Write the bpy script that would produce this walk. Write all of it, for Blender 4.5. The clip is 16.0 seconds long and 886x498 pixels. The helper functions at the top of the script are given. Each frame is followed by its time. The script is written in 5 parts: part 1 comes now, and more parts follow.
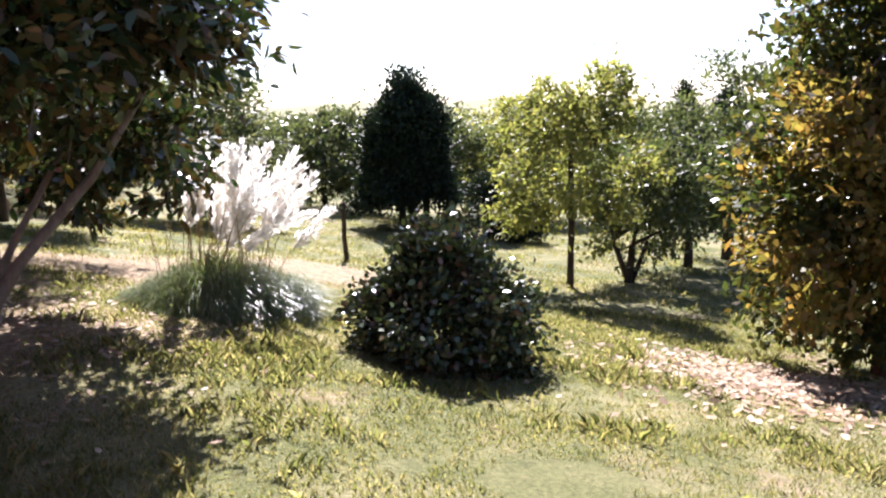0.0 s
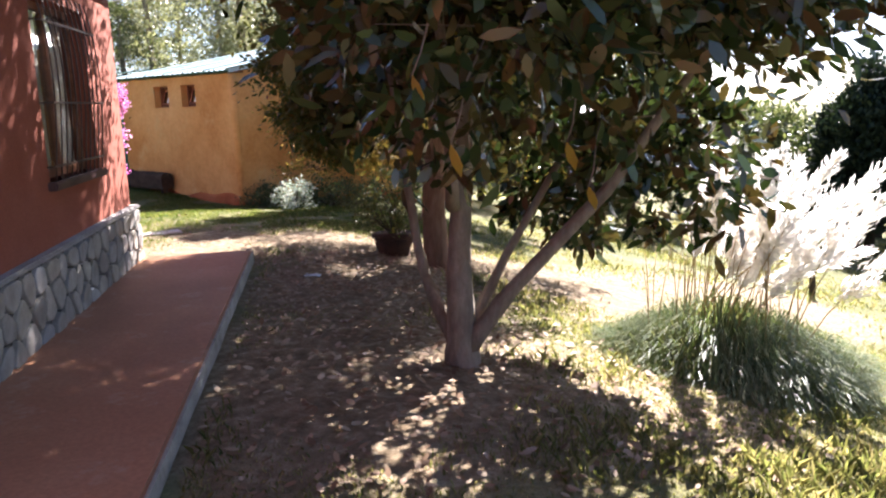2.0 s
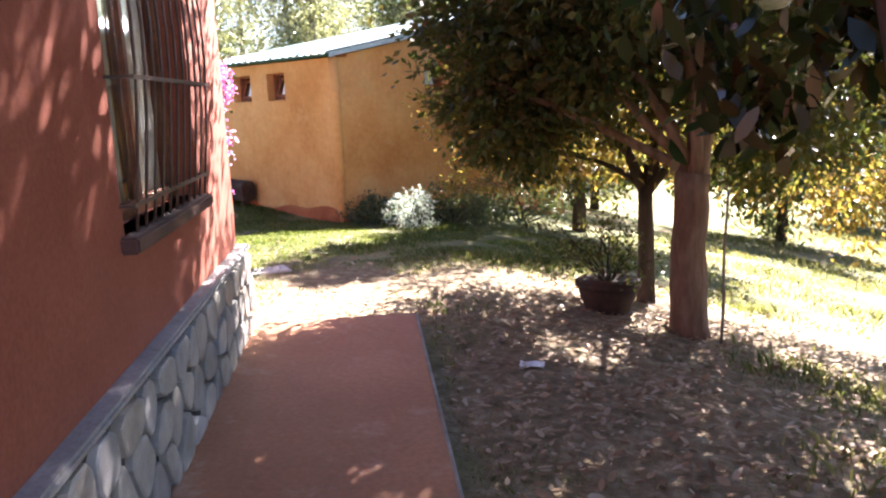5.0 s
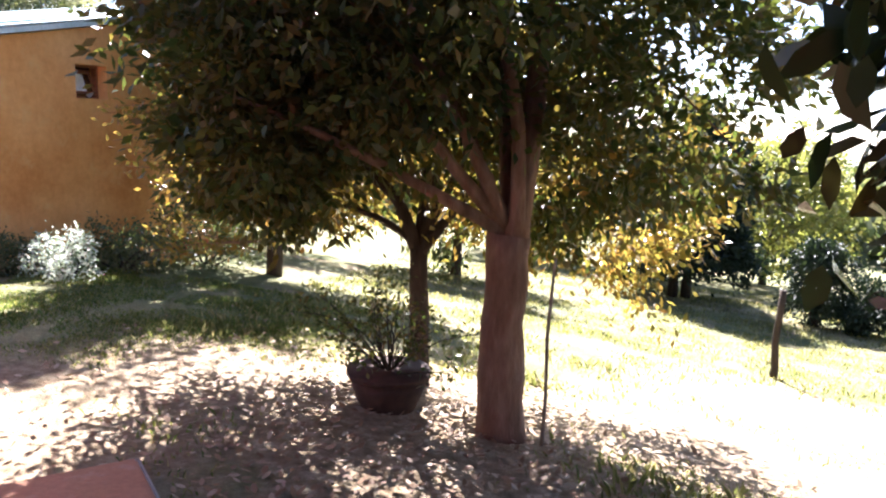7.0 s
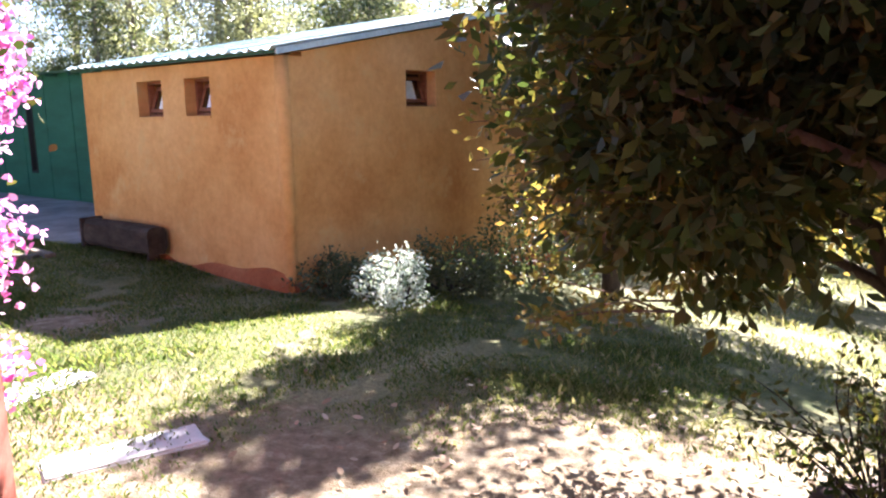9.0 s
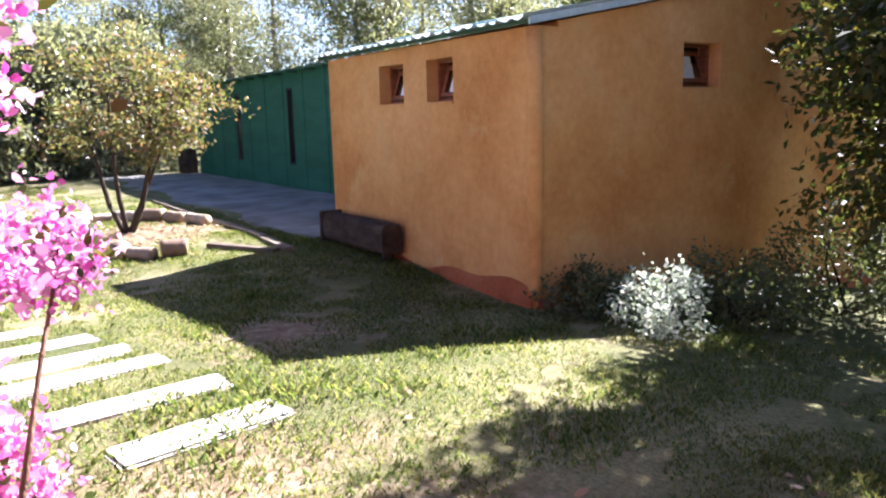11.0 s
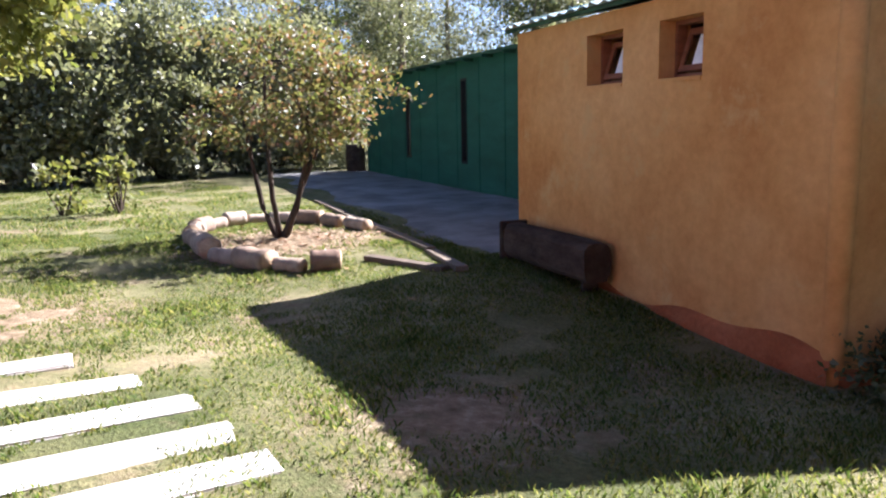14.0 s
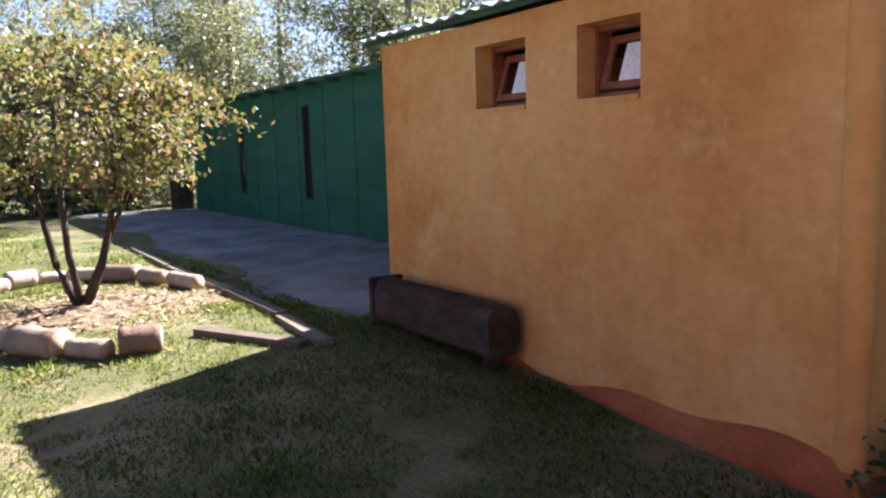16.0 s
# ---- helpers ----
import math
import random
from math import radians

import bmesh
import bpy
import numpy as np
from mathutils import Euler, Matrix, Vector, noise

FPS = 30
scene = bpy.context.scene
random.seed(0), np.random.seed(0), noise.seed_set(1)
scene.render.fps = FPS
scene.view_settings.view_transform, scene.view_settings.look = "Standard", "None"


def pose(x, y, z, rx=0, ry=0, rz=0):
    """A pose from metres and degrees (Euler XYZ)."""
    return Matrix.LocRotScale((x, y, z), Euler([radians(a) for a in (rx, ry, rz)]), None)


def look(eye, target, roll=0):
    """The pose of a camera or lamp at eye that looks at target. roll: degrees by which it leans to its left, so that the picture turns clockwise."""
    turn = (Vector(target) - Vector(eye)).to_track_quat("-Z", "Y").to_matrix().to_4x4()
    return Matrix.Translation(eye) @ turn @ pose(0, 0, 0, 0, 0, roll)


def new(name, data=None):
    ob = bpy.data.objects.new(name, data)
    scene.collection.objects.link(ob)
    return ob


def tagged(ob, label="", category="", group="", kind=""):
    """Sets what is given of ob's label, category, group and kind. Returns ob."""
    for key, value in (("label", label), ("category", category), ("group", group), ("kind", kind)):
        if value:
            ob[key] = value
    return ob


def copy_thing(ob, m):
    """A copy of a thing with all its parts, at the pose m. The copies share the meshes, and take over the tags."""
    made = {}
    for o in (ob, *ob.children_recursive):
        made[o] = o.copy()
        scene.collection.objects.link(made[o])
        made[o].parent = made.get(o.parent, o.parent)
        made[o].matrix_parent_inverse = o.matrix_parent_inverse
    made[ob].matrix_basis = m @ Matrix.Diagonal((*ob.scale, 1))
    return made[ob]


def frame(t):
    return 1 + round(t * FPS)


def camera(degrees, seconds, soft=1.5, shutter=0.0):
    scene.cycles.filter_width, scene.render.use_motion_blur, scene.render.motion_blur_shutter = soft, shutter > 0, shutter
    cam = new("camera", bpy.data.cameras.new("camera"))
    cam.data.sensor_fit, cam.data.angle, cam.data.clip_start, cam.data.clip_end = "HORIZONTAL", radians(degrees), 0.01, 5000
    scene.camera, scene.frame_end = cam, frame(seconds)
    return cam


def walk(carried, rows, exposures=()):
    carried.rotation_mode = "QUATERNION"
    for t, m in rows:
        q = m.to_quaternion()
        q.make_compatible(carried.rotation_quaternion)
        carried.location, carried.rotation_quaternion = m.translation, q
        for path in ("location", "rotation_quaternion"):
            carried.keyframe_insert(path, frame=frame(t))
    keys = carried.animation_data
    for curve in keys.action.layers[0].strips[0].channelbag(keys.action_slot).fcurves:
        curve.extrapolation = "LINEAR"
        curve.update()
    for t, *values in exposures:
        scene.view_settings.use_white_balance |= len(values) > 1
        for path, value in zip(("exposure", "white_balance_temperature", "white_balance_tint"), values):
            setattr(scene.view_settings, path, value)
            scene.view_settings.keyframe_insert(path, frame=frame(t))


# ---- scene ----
cam = camera(60.5, 16.0, soft=2.2)
PATH = [
    (0, (-0.113, 0.151, 1.662), (-0.102, 2.11, 1.258), -1.7),
    (0.5, (-0.498, 0.63, 1.651), (-0.823, 2.565, 1.264), -1.6),
    (1, (-0.862, 1.073, 1.639), (-1.462, 2.947, 1.28), -0.9),
    (1.5, (-1.281, 1.507, 1.636), (-2.056, 3.313, 1.27), -1.3),
    (2, (-1.785, 1.952, 1.64), (-2.703, 3.688, 1.257), -1.8),
    (2.5, (-2.206, 2.295, 1.64), (-3.263, 3.944, 1.236), -3.0),
    (3, (-2.726, 2.564, 1.629), (-3.865, 4.154, 1.214), -3.5),
    (5.5, (-5.117, 4.307, 1.584), (-6.027, 6.051, 1.224), -1.2),
    (6, (-5.481, 4.635, 1.608), (-6.063, 6.516, 1.256), -0.4),
    (6.5, (-5.84, 4.975, 1.624), (-6.207, 6.91, 1.274), 1.2),
    (7, (-6.169, 5.333, 1.635), (-6.313, 7.299, 1.302), 2.1),
    (7.5, (-6.457, 5.716, 1.636), (-6.652, 7.676, 1.292), 0.2),
    (8, (-6.729, 6.098, 1.636), (-7.265, 7.995, 1.298), -0.4),
    (8.5, (-6.976, 6.453, 1.639), (-7.704, 8.282, 1.287), -0.5),
    (9, (-7.186, 6.777, 1.637), (-8.063, 8.541, 1.291), -0.9),
    (9.5, (-7.381, 7.076, 1.607), (-8.404, 8.762, 1.273), -1.3),
    (10, (-7.587, 7.338, 1.576), (-8.753, 8.928, 1.239), -1.4),
    (12.5, (-9.09, 8.605, 1.443), (-10.648, 9.814, 1.11), -1.4),
    (13, (-9.44, 8.747, 1.417), (-11.029, 9.915, 1.087), -1.3),
    (13.5, (-9.694, 8.869, 1.387), (-11.329, 9.97, 1.049), -1.4),
    (14, (-9.941, 9.006, 1.383), (-11.595, 10.081, 1.052), -1.3),
    (14.5, (-10.324, 9.145, 1.362), (-11.931, 10.292, 1.043), -1.5),
    (15, (-10.66, 9.347, 1.374), (-12.258, 10.507, 1.056), -2.6),
    (15.5, (-11.05, 9.589, 1.383), (-12.621, 10.794, 1.101), -2.1),
    (16, (-11.407, 9.806, 1.412), (-12.801, 11.215, 1.145), -1.8),
]
walk(cam, [(t, look(eye, target, roll)) for t, eye, target, roll in PATH],
     exposures=((0, 2.15, 6100, 22), (1, 2.2, 6100, 22), (2, 2.75, 6300, 20), (3, 3.15, 6600, 20), (5.5, 3.4, 6250, 21), (8, 3.4, 6000, 22), (10, 3.1, 6000, 23), (12.5, 2.5, 5850, 21), (14, 2.3, 5900, 21), (16, 2.5, 6100, 21)))

# ---- light ----
SUN_DIR = Vector((-0.05, 0.766, 0.642)).normalized()
world = bpy.data.worlds.new("sky")
scene.world = world
world.use_nodes = True
wn = world.node_tree
sky = wn.nodes.new("ShaderNodeTexSky")
sky.sky_type = "NISHITA"
sky.sun_disc = False
sky.sun_elevation = math.asin(SUN_DIR.z)
sky.sun_rotation = math.atan2(SUN_DIR.x, SUN_DIR.y)
sky.dust_density = 0.4
sky.air_density = 0.6
wn.links.new(sky.outputs[0], wn.nodes["Background"].inputs[0])
wn.nodes["Background"].inputs[1].default_value = 0.05
sun = new("sun", bpy.data.lights.new("sun", "SUN"))
sun.data.energy = 5.0
sun.data.angle = radians(0.55)
sun.data.color = (1.0, 0.965, 0.91)
sun.matrix_world = look((0, 0, 60), Vector((0, 0, 60)) - SUN_DIR)


# ---- materials ----
def material(name, rough=0.8, metal=0.0, spec=0.5):
    m = bpy.data.materials.new(name)
    m.use_nodes = True
    b = m.node_tree.nodes["Principled BSDF"]
    b.inputs["Roughness"].default_value = rough
    b.inputs["Metallic"].default_value = metal
    b.inputs["Specular IOR Level"].default_value = spec
    return m, m.node_tree, b


def ramp(nt, fac, stops):
    r = nt.nodes.new("ShaderNodeValToRGB")
    r.color_ramp.elements[0].position, r.color_ramp.elements[0].color = stops[0][0], (*stops[0][1], 1)
    r.color_ramp.elements[1].position, r.color_ramp.elements[1].color = stops[-1][0], (*stops[-1][1], 1)
    for p, c in stops[1:-1]:
        r.color_ramp.elements.new(p).color = (*c, 1)
    nt.links.new(fac, r.inputs[0])
    return r.outputs[0]


def noise_of(nt, scale, detail=5.0, rough=0.6, stretch=(1, 1, 1)):
    geo = nt.nodes.new("ShaderNodeNewGeometry")
    mp = nt.nodes.new("ShaderNodeMapping")
    mp.inputs["Scale"].default_value = stretch
    n = nt.nodes.new("ShaderNodeTexNoise")
    n.inputs["Scale"].default_value = scale
    n.inputs["Detail"].default_value = detail
    n.inputs["Roughness"].default_value = rough
    nt.links.new(geo.outputs["Position"], mp.inputs[0])
    nt.links.new(mp.outputs[0], n.inputs["Vector"])
    return n.outputs["Fac"]


def mixed(nt, fac, a, b, mode="MIX"):
    m = nt.nodes.new("ShaderNodeMixRGB")
    m.blend_type = mode
    for k, v in enumerate((fac, a, b)):
        if hasattr(v, "links"):
            nt.links.new(v, m.inputs[k])
        else:
            m.inputs[k].default_value = v if k == 0 else (*v, 1)
    return m.outputs[0]


def bump(nt, b, height, strength=0.4, distance=0.02):
    n = nt.nodes.new("ShaderNodeBump")
    n.inputs["Strength"].default_value = strength
    n.inputs["Distance"].default_value = distance
    nt.links.new(height, n.inputs["Height"])
    nt.links.new(n.outputs[0], b.inputs["Normal"])


def surface(name, dark, mid, light, big=0.8, fine=18.0, rough=0.85, depth=0.01, strength=0.5, spec=0.3, stretch=(1, 1, 1), stain=None, speck=0.7):
    """A weathered surface: three tones over large patches, fine grain and relief."""
    m, nt, b = material(name, rough, 0, spec)
    col = ramp(nt, noise_of(nt, big, 6, 0.62, stretch), [(0.3, dark), (0.5, mid), (0.72, light)])
    grain = noise_of(nt, fine, 4, 0.7, stretch)
    g = ramp(nt, grain, [(0.25, (0.62, 0.62, 0.62)), (0.75, (1.15, 1.15, 1.15))])
    col = mixed(nt, speck, col, g, "MULTIPLY")
    if stain:
        s = ramp(nt, noise_of(nt, big * 2.7, 7, 0.7, stretch), [(0.56, (0, 0, 0)), (0.68, (1, 1, 1))])
        col = mixed(nt, s, col, stain)
    nt.links.new(col, b.inputs["Base Color"])
    bump(nt, b, grain, strength, depth)
    return m


def leaf_material(name, tones, rough=0.45, thin=0.4, glow=1.6, spec=0.4, blue=0.6):
    """Leaves that differ one from another and let some light through."""
    m, nt, b = material(name, rough, 0, spec)
    geo = nt.nodes.new("ShaderNodeNewGeometry")
    n = len(tones) - 1
    col = ramp(nt, geo.outputs["Random Per Island"], [(i / n, c) for i, c in enumerate(tones)])
    col = mixed(nt, 0.5, col, ramp(nt, noise_of(nt, 1.1, 3), [(0.3, (0.65, 0.68, 0.65)), (0.7, (1.25, 1.2, 1.1))]), "MULTIPLY")
    nt.links.new(col, b.inputs["Base Color"])
    tr = nt.nodes.new("ShaderNodeBsdfTranslucent")
    nt.links.new(mixed(nt, 1.0, col, (glow, glow * 1.0, glow * blue), "MULTIPLY"), tr.inputs[0])
    mx = nt.nodes.new("ShaderNodeMixShader")
    mx.inputs[0].default_value = thin
    nt.links.new(b.outputs[0], mx.inputs[1])
    nt.links.new(tr.outputs[0], mx.inputs[2])
    nt.links.new(mx.outputs[0], nt.nodes["Material Output"].inputs[0])
    return m


def piece_material(name, tones, fine=25.0, rough=0.85, strength=0.6, stretch=(1, 1, 1)):
    """Pieces that differ in tone by object."""
    m, nt, b = material(name, rough, 0, 0.3)
    info = nt.nodes.new("ShaderNodeObjectInfo")
    n = len(tones) - 1
    col = ramp(nt, info.outputs["Random"], [(i / n, c) for i, c in enumerate(tones)])
    col = mixed(nt, 0.75, col, ramp(nt, noise_of(nt, fine * 0.25, 5, 0.6, stretch), [(0.3, (0.6, 0.6, 0.58)), (0.7, (1.2, 1.2, 1.2))]), "MULTIPLY")
    nt.links.new(col, b.inputs["Base Color"])
    bump(nt, b, noise_of(nt, fine, 5, 0.65, stretch), strength, 0.012)
    return m


def bare_or_sunlit_spot(nt, distance, r):
    """Bare earth, also used as painted sun glare, within about r metres, with an uneven rim."""
    m = nt.nodes.new("ShaderNodeMapRange")
    m.inputs["From Min"].default_value = r - 0.3
    m.inputs["From Max"].default_value = r + 0.3
    m.inputs["To Min"].default_value = 0.85
    m.inputs["To Max"].default_value = 0.0
    nt.links.new(distance, m.inputs["Value"])
    return m.outputs[0]


def ground_material():
    m, nt, b = material("grass_and_soil", 0.95, 0, 0.15)
    blade = noise_of(nt, 34, 4, 0.75)
    grass = ramp(nt, noise_of(nt, 0.55, 6, 0.65), [(0.3, (0.06, 0.082, 0.028)), (0.5, (0.15, 0.148, 0.074)), (0.7, (0.30, 0.26, 0.165))])
    grass = mixed(nt, 0.85, grass, ramp(nt, blade, [(0.3, (0.45, 0.5, 0.4)), (0.7, (1.5, 1.45, 1.2))]), "MULTIPLY")
    soil = ramp(nt, noise_of(nt, 9, 6, 0.7), [(0.3, (0.14, 0.088, 0.05)), (0.52, (0.29, 0.21, 0.135)), (0.72, (0.47, 0.39, 0.275))])
    patch = ramp(nt, noise_of(nt, 0.75, 8, 0.72), [(0.54, (0, 0, 0)), (0.66, (0.85, 0.85, 0.85))])
    worn = patch
    geo = nt.nodes.new("ShaderNodeNewGeometry")
    # Real earth under the trees; open-lawn spots paint sun glare as pale soil
    for px, py, pz, r in ((-4.6, 6.1, -0.3, 1.9), (-6.7, 10.2, -0.35, 1.7), (-13.0, 11.0, -0.2, 0.55), (-17.2, 9.4, -0.15, 0.9), (3.5, 7.4, -1.5, 1.3), (-19.4, 12.75, -0.15, 1.3), (-3.0, 6.6, -0.35, 1.0), (-9.4, 9.7, -0.18, 0.8),
                          (-8.2, 10.3, -0.3, 1.2), (-4.6, 11.0, -0.75, 1.5), (-2.8, 13.2, -1.45, 2.0), (-11.0, 9.6, -0.17, 0.5), (-8.7, 8.7, -0.15, 1.3), (-6.0, 8.2, -0.2, 1.5), (-3.2, 10.2, -0.6, 1.5), (-10.2, 9.3, -0.12, 0.7)):
        far = nt.nodes.new("ShaderNodeVectorMath")
        far.operation = "DISTANCE"
        nt.links.new(geo.outputs["Position"], far.inputs[0])
        far.inputs[1].default_value = (px, py, pz)
        rim = nt.nodes.new("ShaderNodeMath")
        rim.operation = "MULTIPLY_ADD"
        nt.links.new(noise_of(nt, 2.2, 7, 0.7), rim.inputs[0])
        rim.inputs[1].default_value = 2.4
        nt.links.new(far.outputs["Value"], rim.inputs[2])
        worn = mixed(nt, 1.0, worn, bare_or_sunlit_spot(nt, rim.outputs[0], r + 1.2), "LIGHTEN")
    nt.links.new(mixed(nt, worn, grass, soil), b.inputs["Base Color"])
    bump(nt, b, blade, 0.9, 0.04)
    return m


M_GROUND = ground_material()
M_TERRA = surface("red_cement", (0.34, 0.145, 0.07), (0.41, 0.185, 0.092), (0.48, 0.235, 0.125), 0.9, 30, 0.7, 0.003, 0.3, 0.3, stain=(0.44, 0.27, 0.18))
M_EDGE = surface("pale_cement", (0.3, 0.27, 0.23), (0.42, 0.38, 0.33), (0.55, 0.5, 0.44), 3, 30, 0.9)
M_REDWALL = surface("red_plaster", (0.29, 0.082, 0.05), (0.34, 0.10, 0.062), (0.39, 0.13, 0.085), 0.7, 45, 0.85, 0.004, 0.4)
M_MORTAR = surface("grey_mortar", (0.05, 0.045, 0.04), (0.09, 0.083, 0.075), (0.15, 0.14, 0.13), 4, 40)
M_STONE = piece_material("plinth_stone", [(0.30, 0.27, 0.24), (0.42, 0.39, 0.35), (0.36, 0.35, 0.35), (0.48, 0.42, 0.34), (0.27, 0.25, 0.24)])
M_CAP = surface("grey_plinth_cap", (0.3, 0.28, 0.26), (0.38, 0.36, 0.34), (0.46, 0.44, 0.42), 3, 35)
M_ADOBE = surface("ochre_adobe_plaster", (0.45, 0.195, 0.06), (0.58, 0.30, 0.106), (0.67, 0.395, 0.17), 0.75, 12, 0.95, 0.012, 0.25, 0.1, stain=(0.56, 0.35, 0.15), speck=0.35)
M_REDSOIL = surface("red_earth_footing", (0.26, 0.075, 0.028), (0.36, 0.115, 0.045), (0.43, 0.16, 0.07), 2, 25, 0.95, 0.03, 0.8, 0.1)
M_GREEN = surface("green_paint", (0.012, 0.085, 0.05), (0.016, 0.11, 0.066), (0.024, 0.135, 0.085), 0.8, 12, 0.7, 0.004, 0.35, 0.35, stretch=(1, 1, 4))
M_ZINC = surface("zinc_sheet", (0.36, 0.5, 0.53), (0.47, 0.6, 0.62), (0.58, 0.69, 0.71), 1.2, 20, 0.34, 0.003, 0.2, 0.5)
M_DARKGREEN = surface("dark_green_trim", (0.02, 0.06, 0.04), (0.03, 0.09, 0.06), (0.05, 0.13, 0.09), 2, 20, 0.6)
M_FRAME = surface("brown_window_wood", (0.16, 0.055, 0.025), (0.24, 0.085, 0.04), (0.32, 0.13, 0.06), 3, 40, 0.55, 0.003, 0.3, 0.4, stretch=(1, 1, 5))
M_IRON = surface("dark_iron", (0.05, 0.03, 0.025), (0.09, 0.05, 0.04), (0.14, 0.08, 0.06), 6, 40, 0.5, 0.002, 0.3, 0.5)
M_SILL = surface("dark_sill_tile", (0.06, 0.03, 0.03), (0.10, 0.05, 0.045), (0.15, 0.08, 0.07), 3, 30, 0.55)
M_PAPER = surface("white_paper", (0.74, 0.76, 0.8), (0.8, 0.82, 0.84), (0.85, 0.85, 0.86), 6, 30, 0.8, 0.001, 0.1)
# Near-black colour stands in for unlit rooms and the dark slit openings
M_DARK = surface("unlit_room_black", (0.02, 0.018, 0.016), (0.035, 0.03, 0.026), (0.05, 0.045, 0.04), 1, 20)
M_BACKING = surface("pale_backing_cloth", (0.6, 0.57, 0.5), (0.7, 0.67, 0.6), (0.78, 0.75, 0.7), 3, 30, 0.95, 0.004, 0.4, 0.1, stretch=(6, 6, 0.4))
M_BARK = surface("brown_bark", (0.10, 0.055, 0.035), (0.19, 0.11, 0.075), (0.30, 0.20, 0.15), 5, 30, 0.9, 0.02, 0.9, 0.15, stretch=(1, 1, 0.25))
M_GREYBARK = surface("grey_bark", (0.13, 0.10, 0.08), (0.22, 0.18, 0.14), (0.33, 0.28, 0.23), 6, 34, 0.9, 0.012, 0.7, 0.15, stretch=(1, 1, 0.4))
M_DARKBARK = surface("dark_bark", (0.03, 0.022, 0.018), (0.06, 0.045, 0.035), (0.1, 0.075, 0.055), 6, 34, 0.95, 0.015, 0.8, 0.1, stretch=(1, 1, 0.3))
M_LOG = piece_material("weathered_log", [(0.14, 0.085, 0.06), (0.30, 0.22, 0.16), (0.52, 0.44, 0.36), (0.19, 0.12, 0.085), (0.42, 0.34, 0.27)], 30, 0.9, 0.9)
M_LOGEND = surface("cut_log_end", (0.3, 0.2, 0.12), (0.42, 0.3, 0.19), (0.52, 0.4, 0.27), 6, 40)
M_OLDLOG = surface("dark_old_log", (0.035, 0.025, 0.02), (0.07, 0.05, 0.038), (0.12, 0.09, 0.07), 5, 28, 0.95, 0.03, 0.9, 0.1, stretch=(0.4, 1, 1))
M_PLANK = piece_material("grey_plank", [(0.12, 0.09, 0.065), (0.26, 0.21, 0.16), (0.18, 0.14, 0.1)], 30)
M_SLAB = piece_material("pale_stepping_slab", [(0.50, 0.47, 0.43), (0.58, 0.55, 0.51), (0.44, 0.42, 0.39)], 20, 0.9, 0.5)
M_GRAVEL = surface("grey_gravel", (0.16, 0.15, 0.145), (0.27, 0.26, 0.25), (0.38, 0.37, 0.36), 1.2, 45, 0.95, 0.03, 0.9, 0.1)
M_POT = surface("dark_clay_pot", (0.03, 0.016, 0.012), (0.055, 0.028, 0.02), (0.09, 0.045, 0.03), 5, 25)
M_TILE = surface("red_roof_tile", (0.28, 0.08, 0.045), (0.36, 0.11, 0.065), (0.44, 0.16, 0.1), 3, 25)

L_MAG = leaf_material("magnolia_leaf", [(0.022, 0.04, 0.014), (0.035, 0.06, 0.02), (0.05, 0.075, 0.025), (0.075, 0.045, 0.02), (0.10, 0.09, 0.03)], 0.2, 0.12, 1.6, 0.5)
L_YEL = leaf_material("yellow_leaf", [(0.45, 0.42, 0.08), (0.5, 0.38, 0.12), (0.35, 0.42, 0.08)], 0.5, 0.5)
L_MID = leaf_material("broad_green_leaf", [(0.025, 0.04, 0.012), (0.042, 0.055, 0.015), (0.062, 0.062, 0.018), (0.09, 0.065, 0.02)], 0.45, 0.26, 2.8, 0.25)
# Gold puts the glow of sun through leaves into the colour
L_GOLD = leaf_material("golden_backlit_leaf", [(0.09, 0.085, 0.022), (0.13, 0.11, 0.03), (0.18, 0.13, 0.04), (0.16, 0.09, 0.03)], 0.45, 0.45, 2.0)
L_VINE = leaf_material("vine_leaf", [(0.03, 0.05, 0.02), (0.05, 0.07, 0.03), (0.06, 0.085, 0.04), (0.08, 0.05, 0.035)], 0.24, 0.07, 1.4, 0.5)
L_GRASS = leaf_material("pampas_blade", [(0.06, 0.10, 0.03), (0.10, 0.14, 0.055), (0.16, 0.19, 0.10), (0.22, 0.22, 0.12)], 0.4, 0.35, 1.5)
L_LAWN = leaf_material("lawn_blade", [(0.085, 0.105, 0.038), (0.15, 0.16, 0.065), (0.22, 0.205, 0.10), (0.34, 0.29, 0.18)], 0.6, 0.45, 1.7, 0.2)
L_GREENLAWN = leaf_material("green_lawn_blade", [(0.05, 0.085, 0.02), (0.09, 0.13, 0.035), (0.15, 0.175, 0.055), (0.26, 0.24, 0.11)], 0.6, 0.45, 1.7, 0.2)
L_STRAW = leaf_material("straw_stem", [(0.30, 0.2, 0.09), (0.38, 0.27, 0.13), (0.25, 0.2, 0.09)], 0.7, 0.2, 1.2)
L_PLUME = leaf_material("white_plume", [(0.82, 0.79, 0.76), (0.86, 0.84, 0.82), (0.78, 0.75, 0.70)], 0.9, 0.68, 1.0, 0.1, 1.0)
L_DARK = leaf_material("dark_conifer_needle", [(0.012, 0.022, 0.014), (0.02, 0.035, 0.02), (0.03, 0.045, 0.025)], 0.6, 0.15, 1.2, 0.2)
L_LIGHT = leaf_material("light_green_leaf", [(0.085, 0.105, 0.035), (0.13, 0.145, 0.045), (0.17, 0.175, 0.06), (0.21, 0.19, 0.07)], 0.5, 0.5, 1.7)
